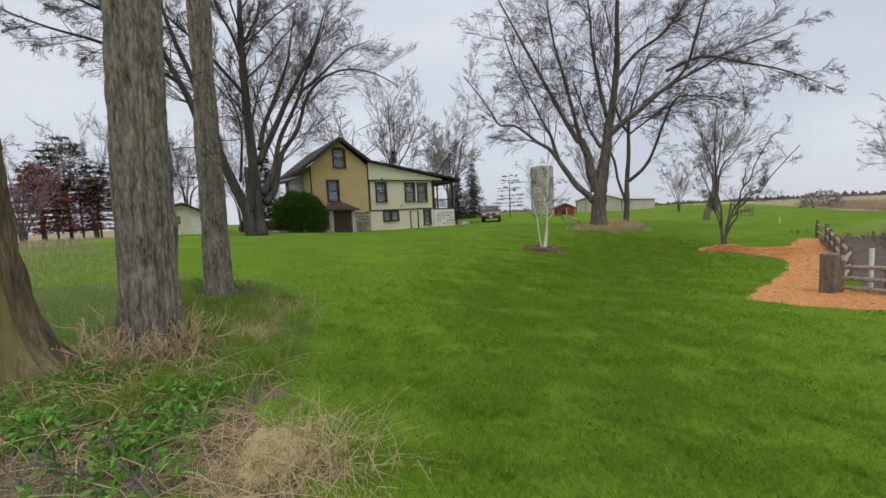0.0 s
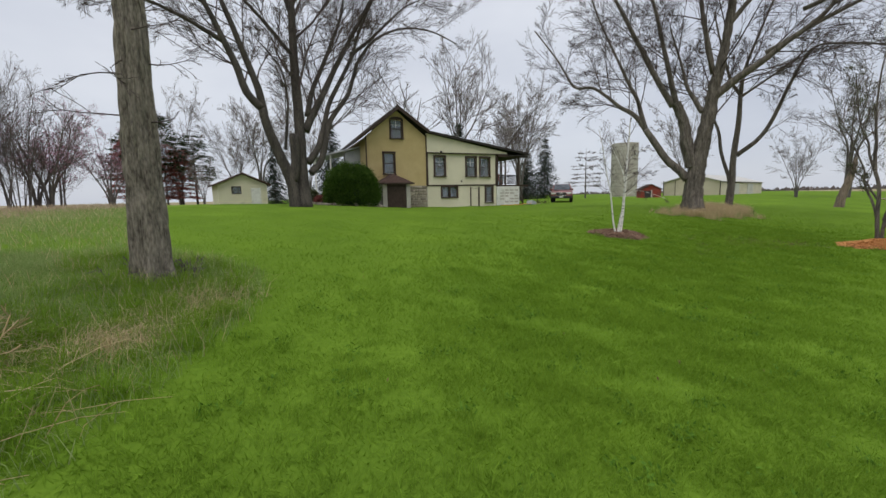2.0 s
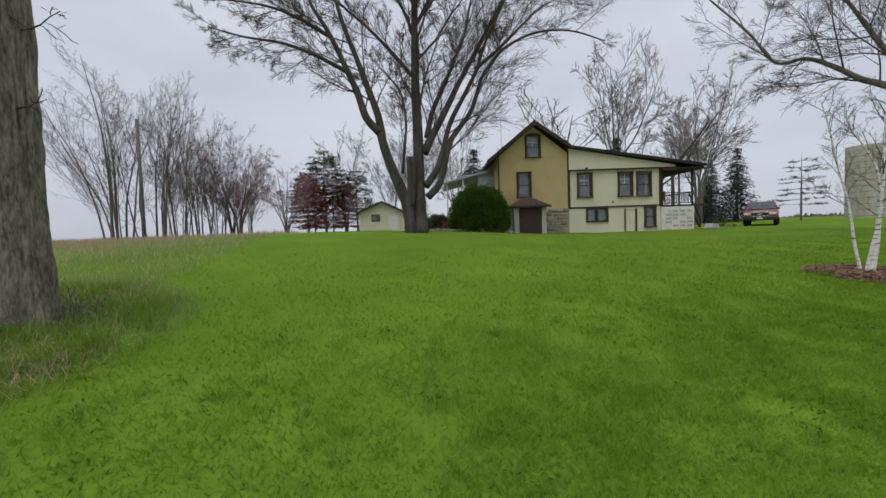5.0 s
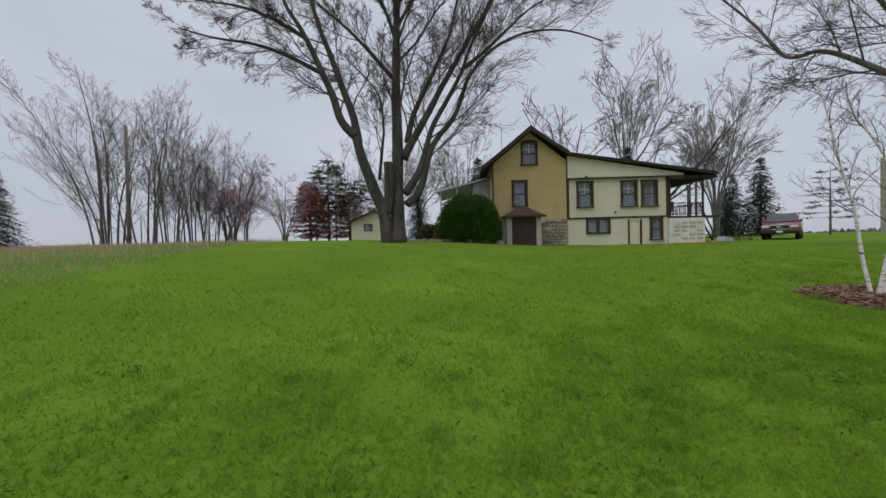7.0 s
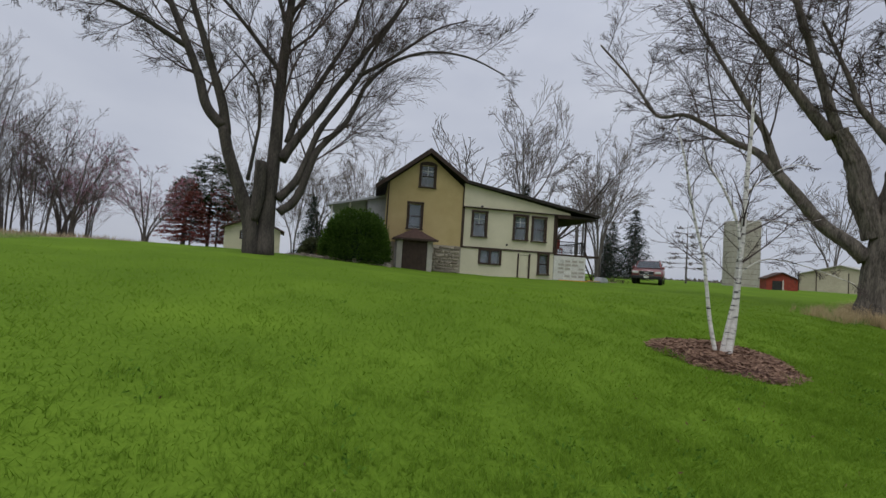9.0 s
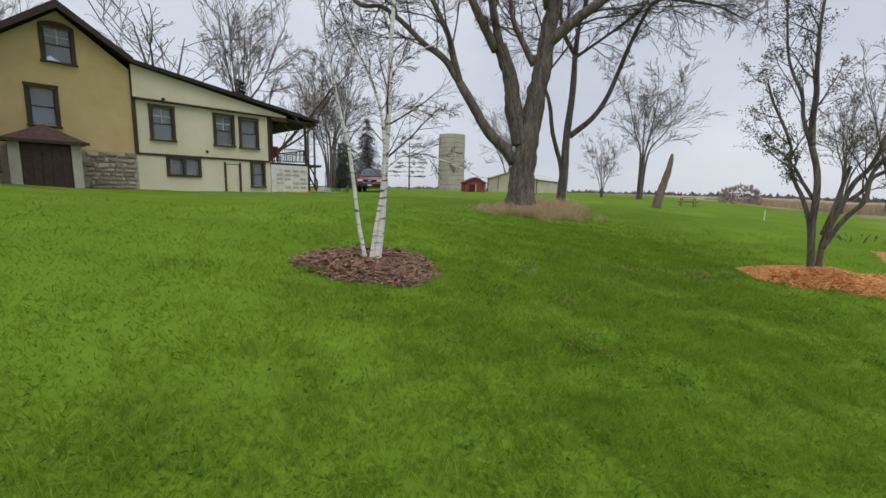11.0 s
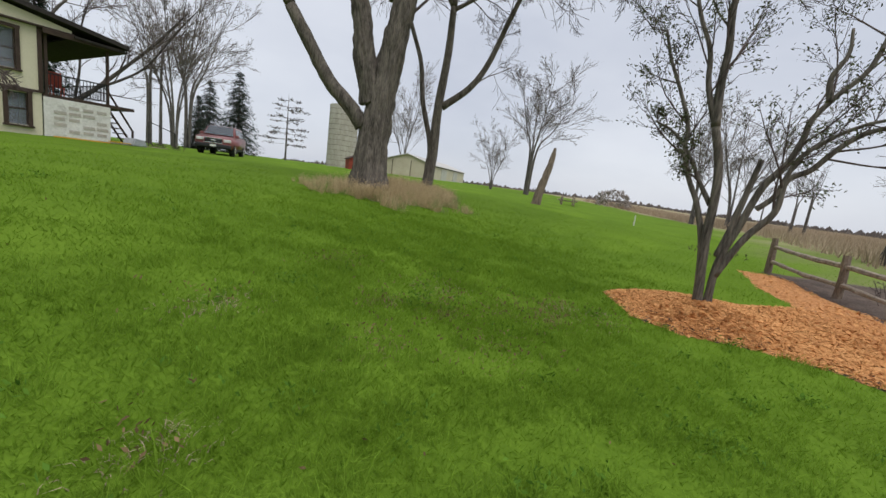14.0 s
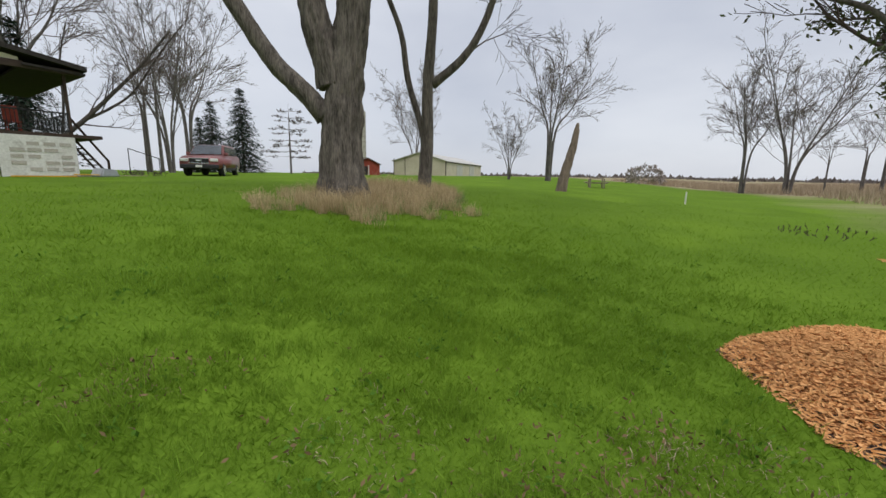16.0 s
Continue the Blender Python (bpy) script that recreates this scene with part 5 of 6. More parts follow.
# ---- evergreen bush and planting by the house ----
def leafy_dome(name, at, rx, ry, rz, count, size, material, label, seed, lift=0.0):
    rr = np.random.RandomState(seed)
    base = thing(name, pose(at[0], at[1], ground_at(*at) + lift), label, "bush")
    u = rr.normal(size=(count, 3))
    u[:, 2] = np.abs(u[:, 2]) - 0.25
    u /= np.linalg.norm(u, axis=1)[:, None]
    u[:, :2] = np.sign(u[:, :2]) * np.abs(u[:, :2]) ** 0.8
    lump = 1 + 0.1 * np.sin(5 * u[:, 0] + 3 * u[:, 2]) * np.cos(6 * u[:, 1] + 1) + 0.05 * np.sin(11 * u[:, 1] + 7 * u[:, 2]) + rr.normal(0, 0.045, count)
    depth = 1 - 0.22 * rr.rand(count) ** 2
    c = u * np.array((rx, ry, rz)) * (lump * depth)[:, None] + np.array((0, 0, 0.28 * rz))
    c[:, 2] = np.maximum(c[:, 2], 0.03)
    d = u + rr.normal(0, 0.6, (count, 3)) + np.array((0, 0, 0.35))
    d = size * d / np.linalg.norm(d, axis=1)[:, None] * rr.uniform(0.6, 1.3, count)[:, None]
    w = np.cross(d, rr.normal(size=(count, 3)))
    w = 0.32 * size * w / np.linalg.norm(w, axis=1)[:, None]
    v = np.stack([c - w, c + w, c + d], 1).reshape(-1, 3)
    part("foliage", tri_mesh("foliage", v), material, base)
    core = bmesh.new()
    bmesh.ops.create_icosphere(core, subdivisions=3, radius=1)
    for q in core.verts:
        q.co = Vector((q.co.x * rx * 0.72, q.co.y * ry * 0.72, max(q.co.z * rz * 0.72 + 0.28 * rz, 0.0)))
    if material is not brush_far:
        part("inner_branches", core, needle_mat, base)
    return base


leafy_dome("yew_bush", (7.55, 32.6), 1.95, 1.75, 2.4, 34000, 0.13, yew_mat, "large rounded dark green yew bush beside the cellar entrance", 61)
leafy_dome("low_shrub", (4.6, 36.5), 0.9, 0.8, 1.0, 3500, 0.16, leaf_mat, "low olive shrub in the planting bed", 62)
leafy_dome("low_shrub", (5.6, 35.2), 0.6, 0.6, 0.6, 2000, 0.12, red_mat, "low reddish shrub in the planting bed", 63)
leafy_dome("round_bush", (77.5, 18.9), 2.3, 2.2, 1.8, 1100, 0.3, brush_far, "round brown leafless bush in the field, paled by haze in its colour", 64)
rngb = random.Random(9)
planting = part("planting_bed", mesh_of("planting_bed", [(x, y, ground_at(x, y) - 0.1 + 0.34 * max(0, 1 - ((x - 6.6) / 3.6) ** 2 - ((y - 33.6) / 2.3) ** 2) ** 0.5) for y in np.linspace(31.2, 36, 20) for x in np.linspace(2.8, 10.0, 30)], [(j * 30 + i, j * 30 + i + 1, j * 30 + i + 31, j * 30 + i + 30) for j in range(19) for i in range(29)]), soil_mat, smooth=True)
tagged(planting, "raised brown planting bed in front of the house", "planting bed", kind="structure")
bedwall = thing("stone_edging", pose(0, 0, 0), "low edging of flat field stones at the planting bed", "edging")
stone_me = None
for k in range(34):
    x = 4.3 + 5.4 * k / 33 + rngb.uniform(-0.05, 0.05)
    y = 31.6 + 2.2 * ((x - 7.0) / 3.4) ** 2 * 0.5 + rngb.uniform(-0.1, 0.1) - 0.2
    if stone_me is None:
        s = part("stone", box(-0.18, 0.18, -0.12, 0.12, -0.06, 0.12, 0.045), stone_mat, bedwall)
        stone_me = s.data
    else:
        s = new("stone", stone_me)
        s.parent = bedwall
    s.location, s.rotation_euler = (x, y, ground_at(x, y)), (rngb.uniform(-0.15, 0.15), rngb.uniform(-0.15, 0.15), rngb.uniform(0, 3))
    q = rngb.uniform(0.7, 1.3)
    s.scale = (q, q * rngb.uniform(0.8, 1.2), q * rngb.uniform(0.7, 1.5))

# ---- mulch beds ----
def bed_mesh(name, inside, x0, x1, y0, y1, step, rise):
    """A low mound over the lawn wherever inside(x, y), the distance in from the edge, is positive."""
    xs, ys = np.arange(x0, x1, step), np.arange(y0, y1, step)
    X, Y = np.meshgrid(xs, ys)
    D = inside(X, Y)
    rr = np.random.RandomState(5)
    Z = height(X, Y) + swell(X, Y) + np.clip(D / 0.25, -1, 1) * 0.035 + rise * np.clip(D / 0.8, 0, 1) + rr.uniform(-0.012, 0.012, D.shape) * (D > 0)
    n, keep, faces = len(xs), (D > -0.22).ravel(), []
    index = np.cumsum(keep) - 1
    for j in range(len(ys) - 1):
        for i in range(n - 1):
            q = (j * n + i, j * n + i + 1, (j + 1) * n + i + 1, (j + 1) * n + i)
            if all(keep[a] for a in q):
                faces.append(tuple(int(index[a]) for a in q))
    return mesh_of(name, np.stack([X.ravel(), Y.ravel(), Z.ravel()], 1)[keep], faces)


RING = (14.42, 13.1)


def in_ring(x, y):
    a = np.arctan2(y - RING[1], x - RING[0])
    return 1.03 + 0.05 * np.sin(3 * a) + 0.03 * np.sin(7 * a + 1) - np.hypot(x - RING[0], y - RING[1])


CHIP_EDGE = [(22.0, 9.5), (22.5, 9.75), (23.3, 9.45), (24.0, 9.0), (24.5, 8.5), (24.5, 7.7), (25.4, 6.7), (27.2, 7.2), (28.9, 7.4), (28.9, 6.6), (24.0, 5.0), (19.0, 3.6), (14.3, 2.2), (14.1, -3.0), (12.7, -3.0), (12.35, 1.2), (11.8, 2.6), (11.7, 3.5), (13.6, 3.9), (16.6, 4.3), (19.6, 5.0), (20.7, 5.6), (21.3, 6.3), (21.55, 7.0), (21.35, 7.7), (21.1, 8.5), (21.4, 9.2)]


def in_chips(x, y):
    """Distance inside the outline of the wood-chip path (negative outside)."""
    x, y = np.asarray(x, float), np.asarray(y, float)
    best, odd = np.full(x.shape, 1e9), np.zeros(x.shape, bool)
    for (ax, ay), (bx, by) in zip(CHIP_EDGE, CHIP_EDGE[1:] + CHIP_EDGE[:1]):
        dx, dy = bx - ax, by - ay
        t = np.clip(((x - ax) * dx + (y - ay) * dy) / (dx * dx + dy * dy), 0, 1)
        best = np.minimum(best, np.hypot(x - ax - t * dx, y - ay - t * dy))
        odd ^= ((ay > y) != (by > y)) & (x < dx * (y - ay) / (dy if dy else 1e-9) + ax)
    return np.where(odd, best, -best) + 0.04 * np.sin(3.1 * x) * np.sin(2.7 * y + 1)


ring = part("mulch_ring", bed_mesh("mulch_ring", in_ring, 12.9, 16.1, 11.6, 14.8, 0.07, 0.05), bed_dark, smooth=True)
tagged(ring, "round bed of dark brown bark mulch around the birch", "mulch bed", kind="structure")
trench = part("bed_edge", bed_mesh("bed_edge", lambda x, y: in_chips(x, y) + 0.03, 20.5, 25.6, 5.5, 10.2, 0.07, 0.0), soil_mat, smooth=True)
tagged(trench, "dark earthen edge cut around the chip bed", "bed edge", kind="structure")
path_bed = part("wood_chip_path", bed_mesh("wood_chip_path", in_chips, 11.3, 29.0, -3.2, 10.2, 0.1, 0.03), bed_orange, smooth=True)
tagged(path_bed, "winding path of fresh orange wood chips", "path", kind="structure")


def chips(name, inside, x0, x1, y0, y1, n, length, width, rise, material, label, seed, dense=None):
    rr = np.random.RandomState(seed)
    x, y = rr.uniform(x0, x1, n), rr.uniform(y0, y1, n)
    if dense:
        k = n // 2
        x[:k], y[:k] = rr.normal(dense[0], dense[2], k), rr.normal(dense[1], dense[2], k)
    D = inside(x, y)
    ok = D > -0.06
    x, y, D = x[ok], y[ok], D[ok]
    n = len(x)
    z = height(x, y) + swell(x, y) + np.clip(D / 0.25, -1, 1) * 0.035 + rise * np.clip(D / 0.8, 0, 1) + rr.uniform(0.004, 0.03, n)
    a, l, w = rr.uniform(0, 6.283, n), length * rr.uniform(0.5, 1.5, n), width * rr.uniform(0.5, 1.5, n)
    d = np.stack([np.cos(a) * l, np.sin(a) * l, rr.normal(0, 0.22, n) * l], 1)
    s = np.stack([-np.sin(a) * w, np.cos(a) * w, rr.normal(0, 0.4, n) * w], 1)
    c = np.stack([x, y, z], 1)
    q = [c - d / 2 - s / 2, c + d / 2 - s / 2, c + d / 2 + s / 2, c - d / 2 + s / 2]
    v = np.stack([q[0], q[1], q[2], q[0], q[2], q[3]], 1).reshape(-1, 3)
    ob = part(name, tri_mesh(name, v), material)
    tagged(ob, label, "wood chips", kind="stuff")


chips("bark_chips", in_ring, 13.1, 15.9, 11.8, 14.6, 9000, 0.09, 0.017, 0.05, chip_dark, "dark brown shredded bark chips lying on the bed", 71)
chips("wood_chips", in_chips, 11.4, 29, -3, 10, 140000, 0.05, 0.012, 0.03, chip_orange, "orange shredded wood chips lying on the path", 72, (22.6, 8.0, 1.2))

# ---- rail fence round the garden ----
def split_rail(a, b, r, rng, n=9):
    tb = Tubes()
    a, b = np.array(a, float), np.array(b, float)
    pts = [a + (b - a) * i / n + np.array((rng.gauss(0, 0.008), rng.gauss(0, 0.008), -0.03 * math.sin(math.pi * i / n) + rng.gauss(0, 0.006))) for i in range(n + 1)]
    tb.add(pts, [r * rng.uniform(0.85, 1.12) for _ in pts], 6, rough=0.14, rng=rng)
    return tb.mesh("rail")


rngf = random.Random(77)
fence = thing("rail_fence", pose(0, 0, 0), "weathered split-rail fence around the garden bed", "fence")
POSTS = [(29.3, 6.75), (27.05, 5.8), (24.6, 5.05), (21.9, 4.25), (19.5, 3.5), (17.1, 2.8), (13.72, 2.25)]
SIDE_POSTS = [(13.72, 2.25), (13.95, -0.1), (14.2, -2.6)]
for line in (POSTS, SIDE_POSTS[0:]):
    for i, (x, y) in enumerate(line):
        g = ground_at(x, y)
        if not (line is not POSTS and i == 0):
            t = Tubes()
            hgt = 0.95 + rngf.uniform(-0.06, 0.06)
            t.add([(x, y, g - 0.2), (x + rngf.gauss(0, 0.015), y, g + hgt * 0.5), (x + rngf.gauss(0, 0.02), y + rngf.gauss(0, 0.02), g + hgt)], [0.085, 0.08, 0.07], 8, rough=0.12, rng=rngf)
            part("post", t.mesh("post"), post_mat, fence)
        if i:
            px, py = line[i - 1]
            pg = ground_at(px, py)
            for zz in (0.34, 0.76) if line is POSTS else (0.2, 0.48, 0.78):
                part("rail", split_rail((px, py, pg + zz + rngf.gauss(0, 0.02)), (x, y, g + zz + rngf.gauss(0, 0.02)), 0.055, rngf), rail_mat, fence)
corner = part("corner_post", box(-0.17, 0.17, -0.17, 0.17, -0.2, 1.12, 0.05), post_mat, fence, "thick dark corner post")
corner.location = (13.5, 2.4, ground_at(13.5, 2.4))
pipe = Tubes()
pipe.add([(14.05, 1.75, ground_at(14, 1.7) - 0.1), (14.05, 1.75, ground_at(14, 1.7) + 1.2)], [0.05, 0.05], 10)
pipe_ob = part("pipe", pipe.mesh("pipe"), white_paint, fence, "white plastic pipe")
# logs and stones stacked inside the near side, and bare soil with brush
logs = thing("log_wall", pose(0, 0, 0), "stacked weathered logs behind the fence rails", "logs")
for k in range(5):
    t = Tubes()
    pts = [(14.62 + rngf.gauss(0, 0.015), 1.6 - s * 0.9, ground_at(14.6, 0) - 0.02 + 0.1 + k * 0.15 + rngf.gauss(0, 0.008)) for s in range(6)]
    t.add(pts, [0.085 * rngf.uniform(0.9, 1.1) for _ in pts], 8, rough=0.08, rng=rngf)
    part("log", t.mesh("log"), post_mat, logs)


def in_garden(x, y):
    return np.minimum.reduce([x - 14.4, 29.5 - x, (1.75 + (x - 14.2) * 0.335) - y, y + 3.5])


soil = part("garden_bed", bed_mesh("garden_bed", in_garden, 14, 30, -4, 8, 0.25, 0.0), soil_mat, smooth=True)
tagged(soil, "bare brown garden soil inside the fence", "garden bed", kind="structure")


def brush(name, at, n, h, spread, seed, label, material, category="brush"):
    rng, tb, tips = random.Random(seed), Tubes(), []
    for _ in range(n):
        a, r = rng.uniform(0, 6.283), spread * math.sqrt(rng.random())
        x, y = at[0] + r * math.cos(a), at[1] + r * math.sin(a)
        grow(tb, rng, np.array((x, y, ground_at(x, y))), np.array((rng.gauss(0, 0.4), rng.gauss(0, 0.4), 1)), h * rng.uniform(0.6, 1.1), 0.008, 0, 2, (5, 3, 0), 0.02, tips)
    ob = part(name, tb.mesh(name), material)
    return tagged(ob, label, category, kind="stuff")


for k, (x, y) in enumerate(((16, 0.6), (17.6, -0.4), (19.6, 1.2), (22, 2.0), (24.5, 2.6), (15.6, -2), (27, 4.2))):
    brush("garden_brush", (x, y), 30, 0.5, 1.0, 90 + k, "tangle of leafless brown garden stems", twig_mat)
brush("brush_pile", (31.6, 7.9), 26, 0.14, 1.0, 99, "low pile of cut brush on the lawn", twig_mat)

# ---- snag, stakes and field table ----
snag = thing("dead_snag", pose(39.6, 17.2, 0.02), "leaning broken dead tree trunk, grey and barkless", "dead tree")
t, rngs = Tubes(), random.Random(5)
pts = smooth_line([(0, 0, -0.2), (0.25, -0.2, 1.2), (0.5, -0.4, 2.4), (0.62, -0.5, 3.3)], 5)
t.add(pts, [0.3 - 0.011 * i for i in range(len(pts))], 12, rough=0.1, rng=rngs)
t.add([(0.6, -0.48, 3.2), (0.66, -0.5, 3.5), (0.67, -0.51, 3.6)], [0.12, 0.1, 0.06], 7)
part("trunk", t.mesh("trunk"), post_mat, snag)
for x, y, h, lab in ((38.3, 11.3, 0.5, "short white marker stake in the lawn"), (-13.5, 21.2, 1.7, "thin grey fence post on the crest"), (-10.5, 27, 1.5, "thin grey fence post on the crest")):
    t = Tubes()
    t.add([(0, 0, -0.1), (0.01, 0, h)], [0.035, 0.03], 7)
    ob = part("stake", t.mesh("stake"), white_paint if h < 1 else rail_mat)
    ob.location = (x, y, ground_at(x, y))
    tagged(ob, lab, "stake")
table = thing("picnic_table", pose(51.2, 18.3, ground_at(51.2, 18.3), 0, 0, 20), "weathered wooden picnic table in the far lawn", "table")
part("tabletop", box(-1.0, 1.0, -0.4, 0.4, 0.72, 0.78, 0.01), rail_mat, table)
for s in (-1, 1):
    part("bench", box(-1.0, 1.0, s * 0.75 - 0.13, s * 0.75 + 0.13, 0.42, 0.46, 0.01), rail_mat, table)
    part("leg", box(s * 0.7 - 0.05, s * 0.7 + 0.05, -0.75, 0.75, 0.34, 0.42, 0.01), rail_mat, table)
    for r in (-1, 1):
        part("leg", box(s * 0.7 - 0.05, s * 0.7 + 0.05, r * 0.5 - 0.05, r * 0.5 + 0.05, 0, 0.72, 0.01), rail_mat, table)

# ---- oddments beside the deck ----
rngj = random.Random(21)
barrow = thing("wheelbarrow", pose(25.2, 34.4, ground_at(25.2, 34.4), 0, 0, 25), "grey tipped wheelbarrow lying by the deck", "wheelbarrow")
tray = prism([(-0.5, 0.02), (0.5, 0.02), (0.35, 0.35), (-0.3, 0.42)], -0.32, 0.32)
bmesh.ops.bevel(tray, geom=tray.edges[:], offset=0.05, segments=2, affect="EDGES")
part("tray", tray, grey_siding, barrow)
for s in (-1, 1):
    h = Tubes()
    h.add([(-0.4, s * 0.22, 0.1), (-1.2, s * 0.3, 0.12)], [0.025, 0.025], 6)
    part("handle", h.mesh("handle"), yellow_mat, barrow, "yellow handle")
for k in range(3):
    ob = part("lumber", box(-1.1 + 0.1 * k, 1.0, -0.07, 0.07, 0, 0.06, 0.008), rail_mat if k else yellow_mat)
    ob.matrix_world = pose(23.2 + 1.6 * k, 34.7 + 0.35 * k, ground_at(23.2 + 1.6 * k, 34.7) + 0.005, 0, 0, 12 * k - 8)
    tagged(ob, "loose boards lying on the grass by the deck", "boards")
hand = thing("handrail", pose(27.6, 38.6, ground_at(27.6, 38.6), 0, 0, 20), "dark metal handrail beside low steps", "railing")
for a, b in (((0, 0, 0), (0, 0, 1.5)), ((1.9, 0, 0), (1.9, 0, 1.0)), ((0, 0, 1.5), (1.9, 0, 1.0))):
    h = Tubes()
    h.add([a, b], [0.025, 0.025], 6)
    part("rail" if a[2] else "post", h.mesh("rail"), black_iron, hand)
brush("flower_bed", (27.5, 36.3), 50, 0.35, 1.0, 120, "dark twiggy flower bed near the deck", twig_mat)

# ---- grass ----
def blades(name, x, y, h, w, lean, material, label, seed, category="grass", droop=0.0):
    """Upright blades, each one triangle or, with droop, bent into two."""
    rr = np.random.RandomState(seed)
    n = len(x)
    z = height(x, y) + swell(x, y) - 0.008
    c = np.stack([x, y, z], 1)
    a = rr.uniform(0, 6.283, n)
    s = np.stack([np.cos(a), np.sin(a), np.zeros(n)], 1) * (w / 2)[:, None]
    b = rr.uniform(0, 6.283, n)
    out = np.stack([np.cos(b), np.sin(b), np.zeros(n)], 1) * (h * lean * rr.uniform(0.2, 1.2, n))[:, None]
    up = np.stack([np.zeros(n), np.zeros(n), h], 1)
    if not droop:
        v = np.stack([c - s, c + s, c + out + up], 1).reshape(-1, 3)
    else:
        m = c + out * 0.4 + up * 0.65
        e = c + out * (1 + droop) + up * (1 - 0.35 * droop)
        v = np.stack([c - s, c + s, m + s * 0.6, c - s, m + s * 0.6, m - s * 0.6, m - s * 0.6, m + s * 0.6, e], 1).reshape(-1, 3)
    ob = part(name, tri_mesh(name, v), material)
    return tagged(ob, label, category, kind="stuff")


LAWN_LINE = [(-0.8, -2.2), (3.4, 2.2), (7.3, 6.0), (11.5, 8.3), (18.3, 10.4), (24.0, 13.5)]
WEED_EDGE_Y, WEED_EDGE_X = (-3.0, 0.5, 2.1, 4.3, 6.7, 9.0, 10.3, 11.5), (-1.2, -0.7, -0.2, 0.7, 1.5, 1.6, 0.9, -0.6)


def in_weeds(x, y):
    return np.where((y > -3) & (y < 11.5), np.interp(y, WEED_EDGE_Y, WEED_EDGE_X) - x, -1.0)


def along(rr, n, spread):
    """Points scattered about the stretch of lawn that is crossed."""
    L = np.array(LAWN_LINE)
    seg = np.hypot(*(L[1:] - L[:-1]).T)
    k = rr.choice(len(seg), n, p=seg / seg.sum())
    p = L[k] + (L[k + 1] - L[k]) * rr.rand(n, 1)
    return p[:, 0] + rr.normal(0, spread, n), p[:, 1] + rr.normal(0, spread, n)


def lawn_only(x, y):
    return (in_ring(x, y) < 0.02) & (in_chips(x, y) < -0.07) & (in_weeds(x, y) < 0.1) & (in_garden(x, y) < 0)


def patchy(x, y):
    return 0.5 + 0.28 * np.sin(2.3 * x + 1.7 * np.sin(1.3 * y)) * np.sin(1.9 * y + 0.8) + 0.22 * np.sin(5.1 * x + 2.2 * y) * np.sin(4.3 * y - 1.4 * x)


rr = np.random.RandomState(101)
x, y = along(rr, 520000, 2.1)
ok = lawn_only(x, y)
x, y = x[ok], y[ok]
hh = (0.018 + 0.078 * patchy(x, y)) * rr.uniform(0.5, 1.45, len(x))
blades("lawn_grass", x, y, hh, rr.uniform(0.004, 0.008, len(x)), 1.5, grass_mat, "short bright green mown grass blades", 1)
x, y = along(rr, 270000, 6.5)
ok = lawn_only(x, y)
x, y = x[ok], y[ok]
hh = (0.03 + 0.045 * patchy(x, y)) * rr.uniform(0.5, 1.5, len(x))
blades("lawn_grass", x, y, hh, rr.uniform(0.009, 0.018, len(x)), 1.5, grass_mat, "short bright green mown grass farther off", 2)
# taller tufts standing out of the lawn
tx, ty = along(rr, 3200, 2.6)
k = rr.choice(3200, 80000)
x, y = tx[k] + rr.normal(0, 0.055, 80000), ty[k] + rr.normal(0, 0.055, 80000)
ok = lawn_only(x, y)
x, y, k = x[ok], y[ok], k[ok]
tall = rr.uniform(0.07, 0.2, 3200)[k]
blades("grass_tuft", x, y, tall * rr.uniform(0.5, 1.1, len(x)), rr.uniform(0.004, 0.009, len(x)), 0.9, tuft_mat, "scattered taller tufts of grass in the lawn", 3, droop=0.4)
# low rosettes of broad leaves among the grass
clover, rngc = [], random.Random(44)
for _ in range(420):
    q = rngc.randrange(len(x))
    for _ in range(rngc.randrange(6, 16)):
        px, py = x[q] + rngc.gauss(0, 0.09), y[q] + rngc.gauss(0, 0.09)
        clover.append((np.array((px, py, ground_at(px, py) + rngc.uniform(0.02, 0.07))), np.array((0, 0, 1.0))))
clover_mat = surf("clover_leaves", (0.05, 0.12, 0.014), (0.13, 0.25, 0.03), 3, 0.7, 0.0, island=0.7, trans=0.2)
tagged(part("clover", leaf_mesh("clover", clover, rngc, 2, 0.05, 0.025), clover_mat), "low clumps of broad-leaved clover in the lawn", "clover", kind="stuff")

# weeds under the old trees
n = 100000
x, y = rr.uniform(-7, 1.8, n), rr.uniform(-2.5, 11.6, n)
e = in_weeds(x, y)
bare = np.hypot((x + 1.25) / 1.35, (y - 2.9) / 1.8) < 1
ok = (e > -0.15) & (rr.rand(n) < np.clip(0.3 + e * 0.7, 0.15, 1) * np.where(bare, 0.22, 1.0))
x, y = x[ok], y[ok]
hh = rr.uniform(0.06, 0.3, len(x)) * (0.45 + patchy(x * 0.8, y * 0.8))
blades("weed_grass", x, y, hh, rr.uniform(0.005, 0.011, len(x)), 1.1, tall_mat, "rank uncut grass and weeds at the trees' feet", 4, droop=0.5)
n = 1300
x, y = rr.uniform(-6, 1.6, n), rr.uniform(-2, 10.5, n)
ok = (in_weeds(x, y) > 0.1) & (patchy(x * 0.6 + 3, y * 0.7) > 0.4)
blades("dry_stalks", x[ok], y[ok], rr.uniform(0.05, 0.3, ok.sum()), rr.uniform(0.006, 0.012, ok.sum()), 3.2, straw_mat, "fallen straw-coloured stalks among the weeds", 5, droop=0.7)
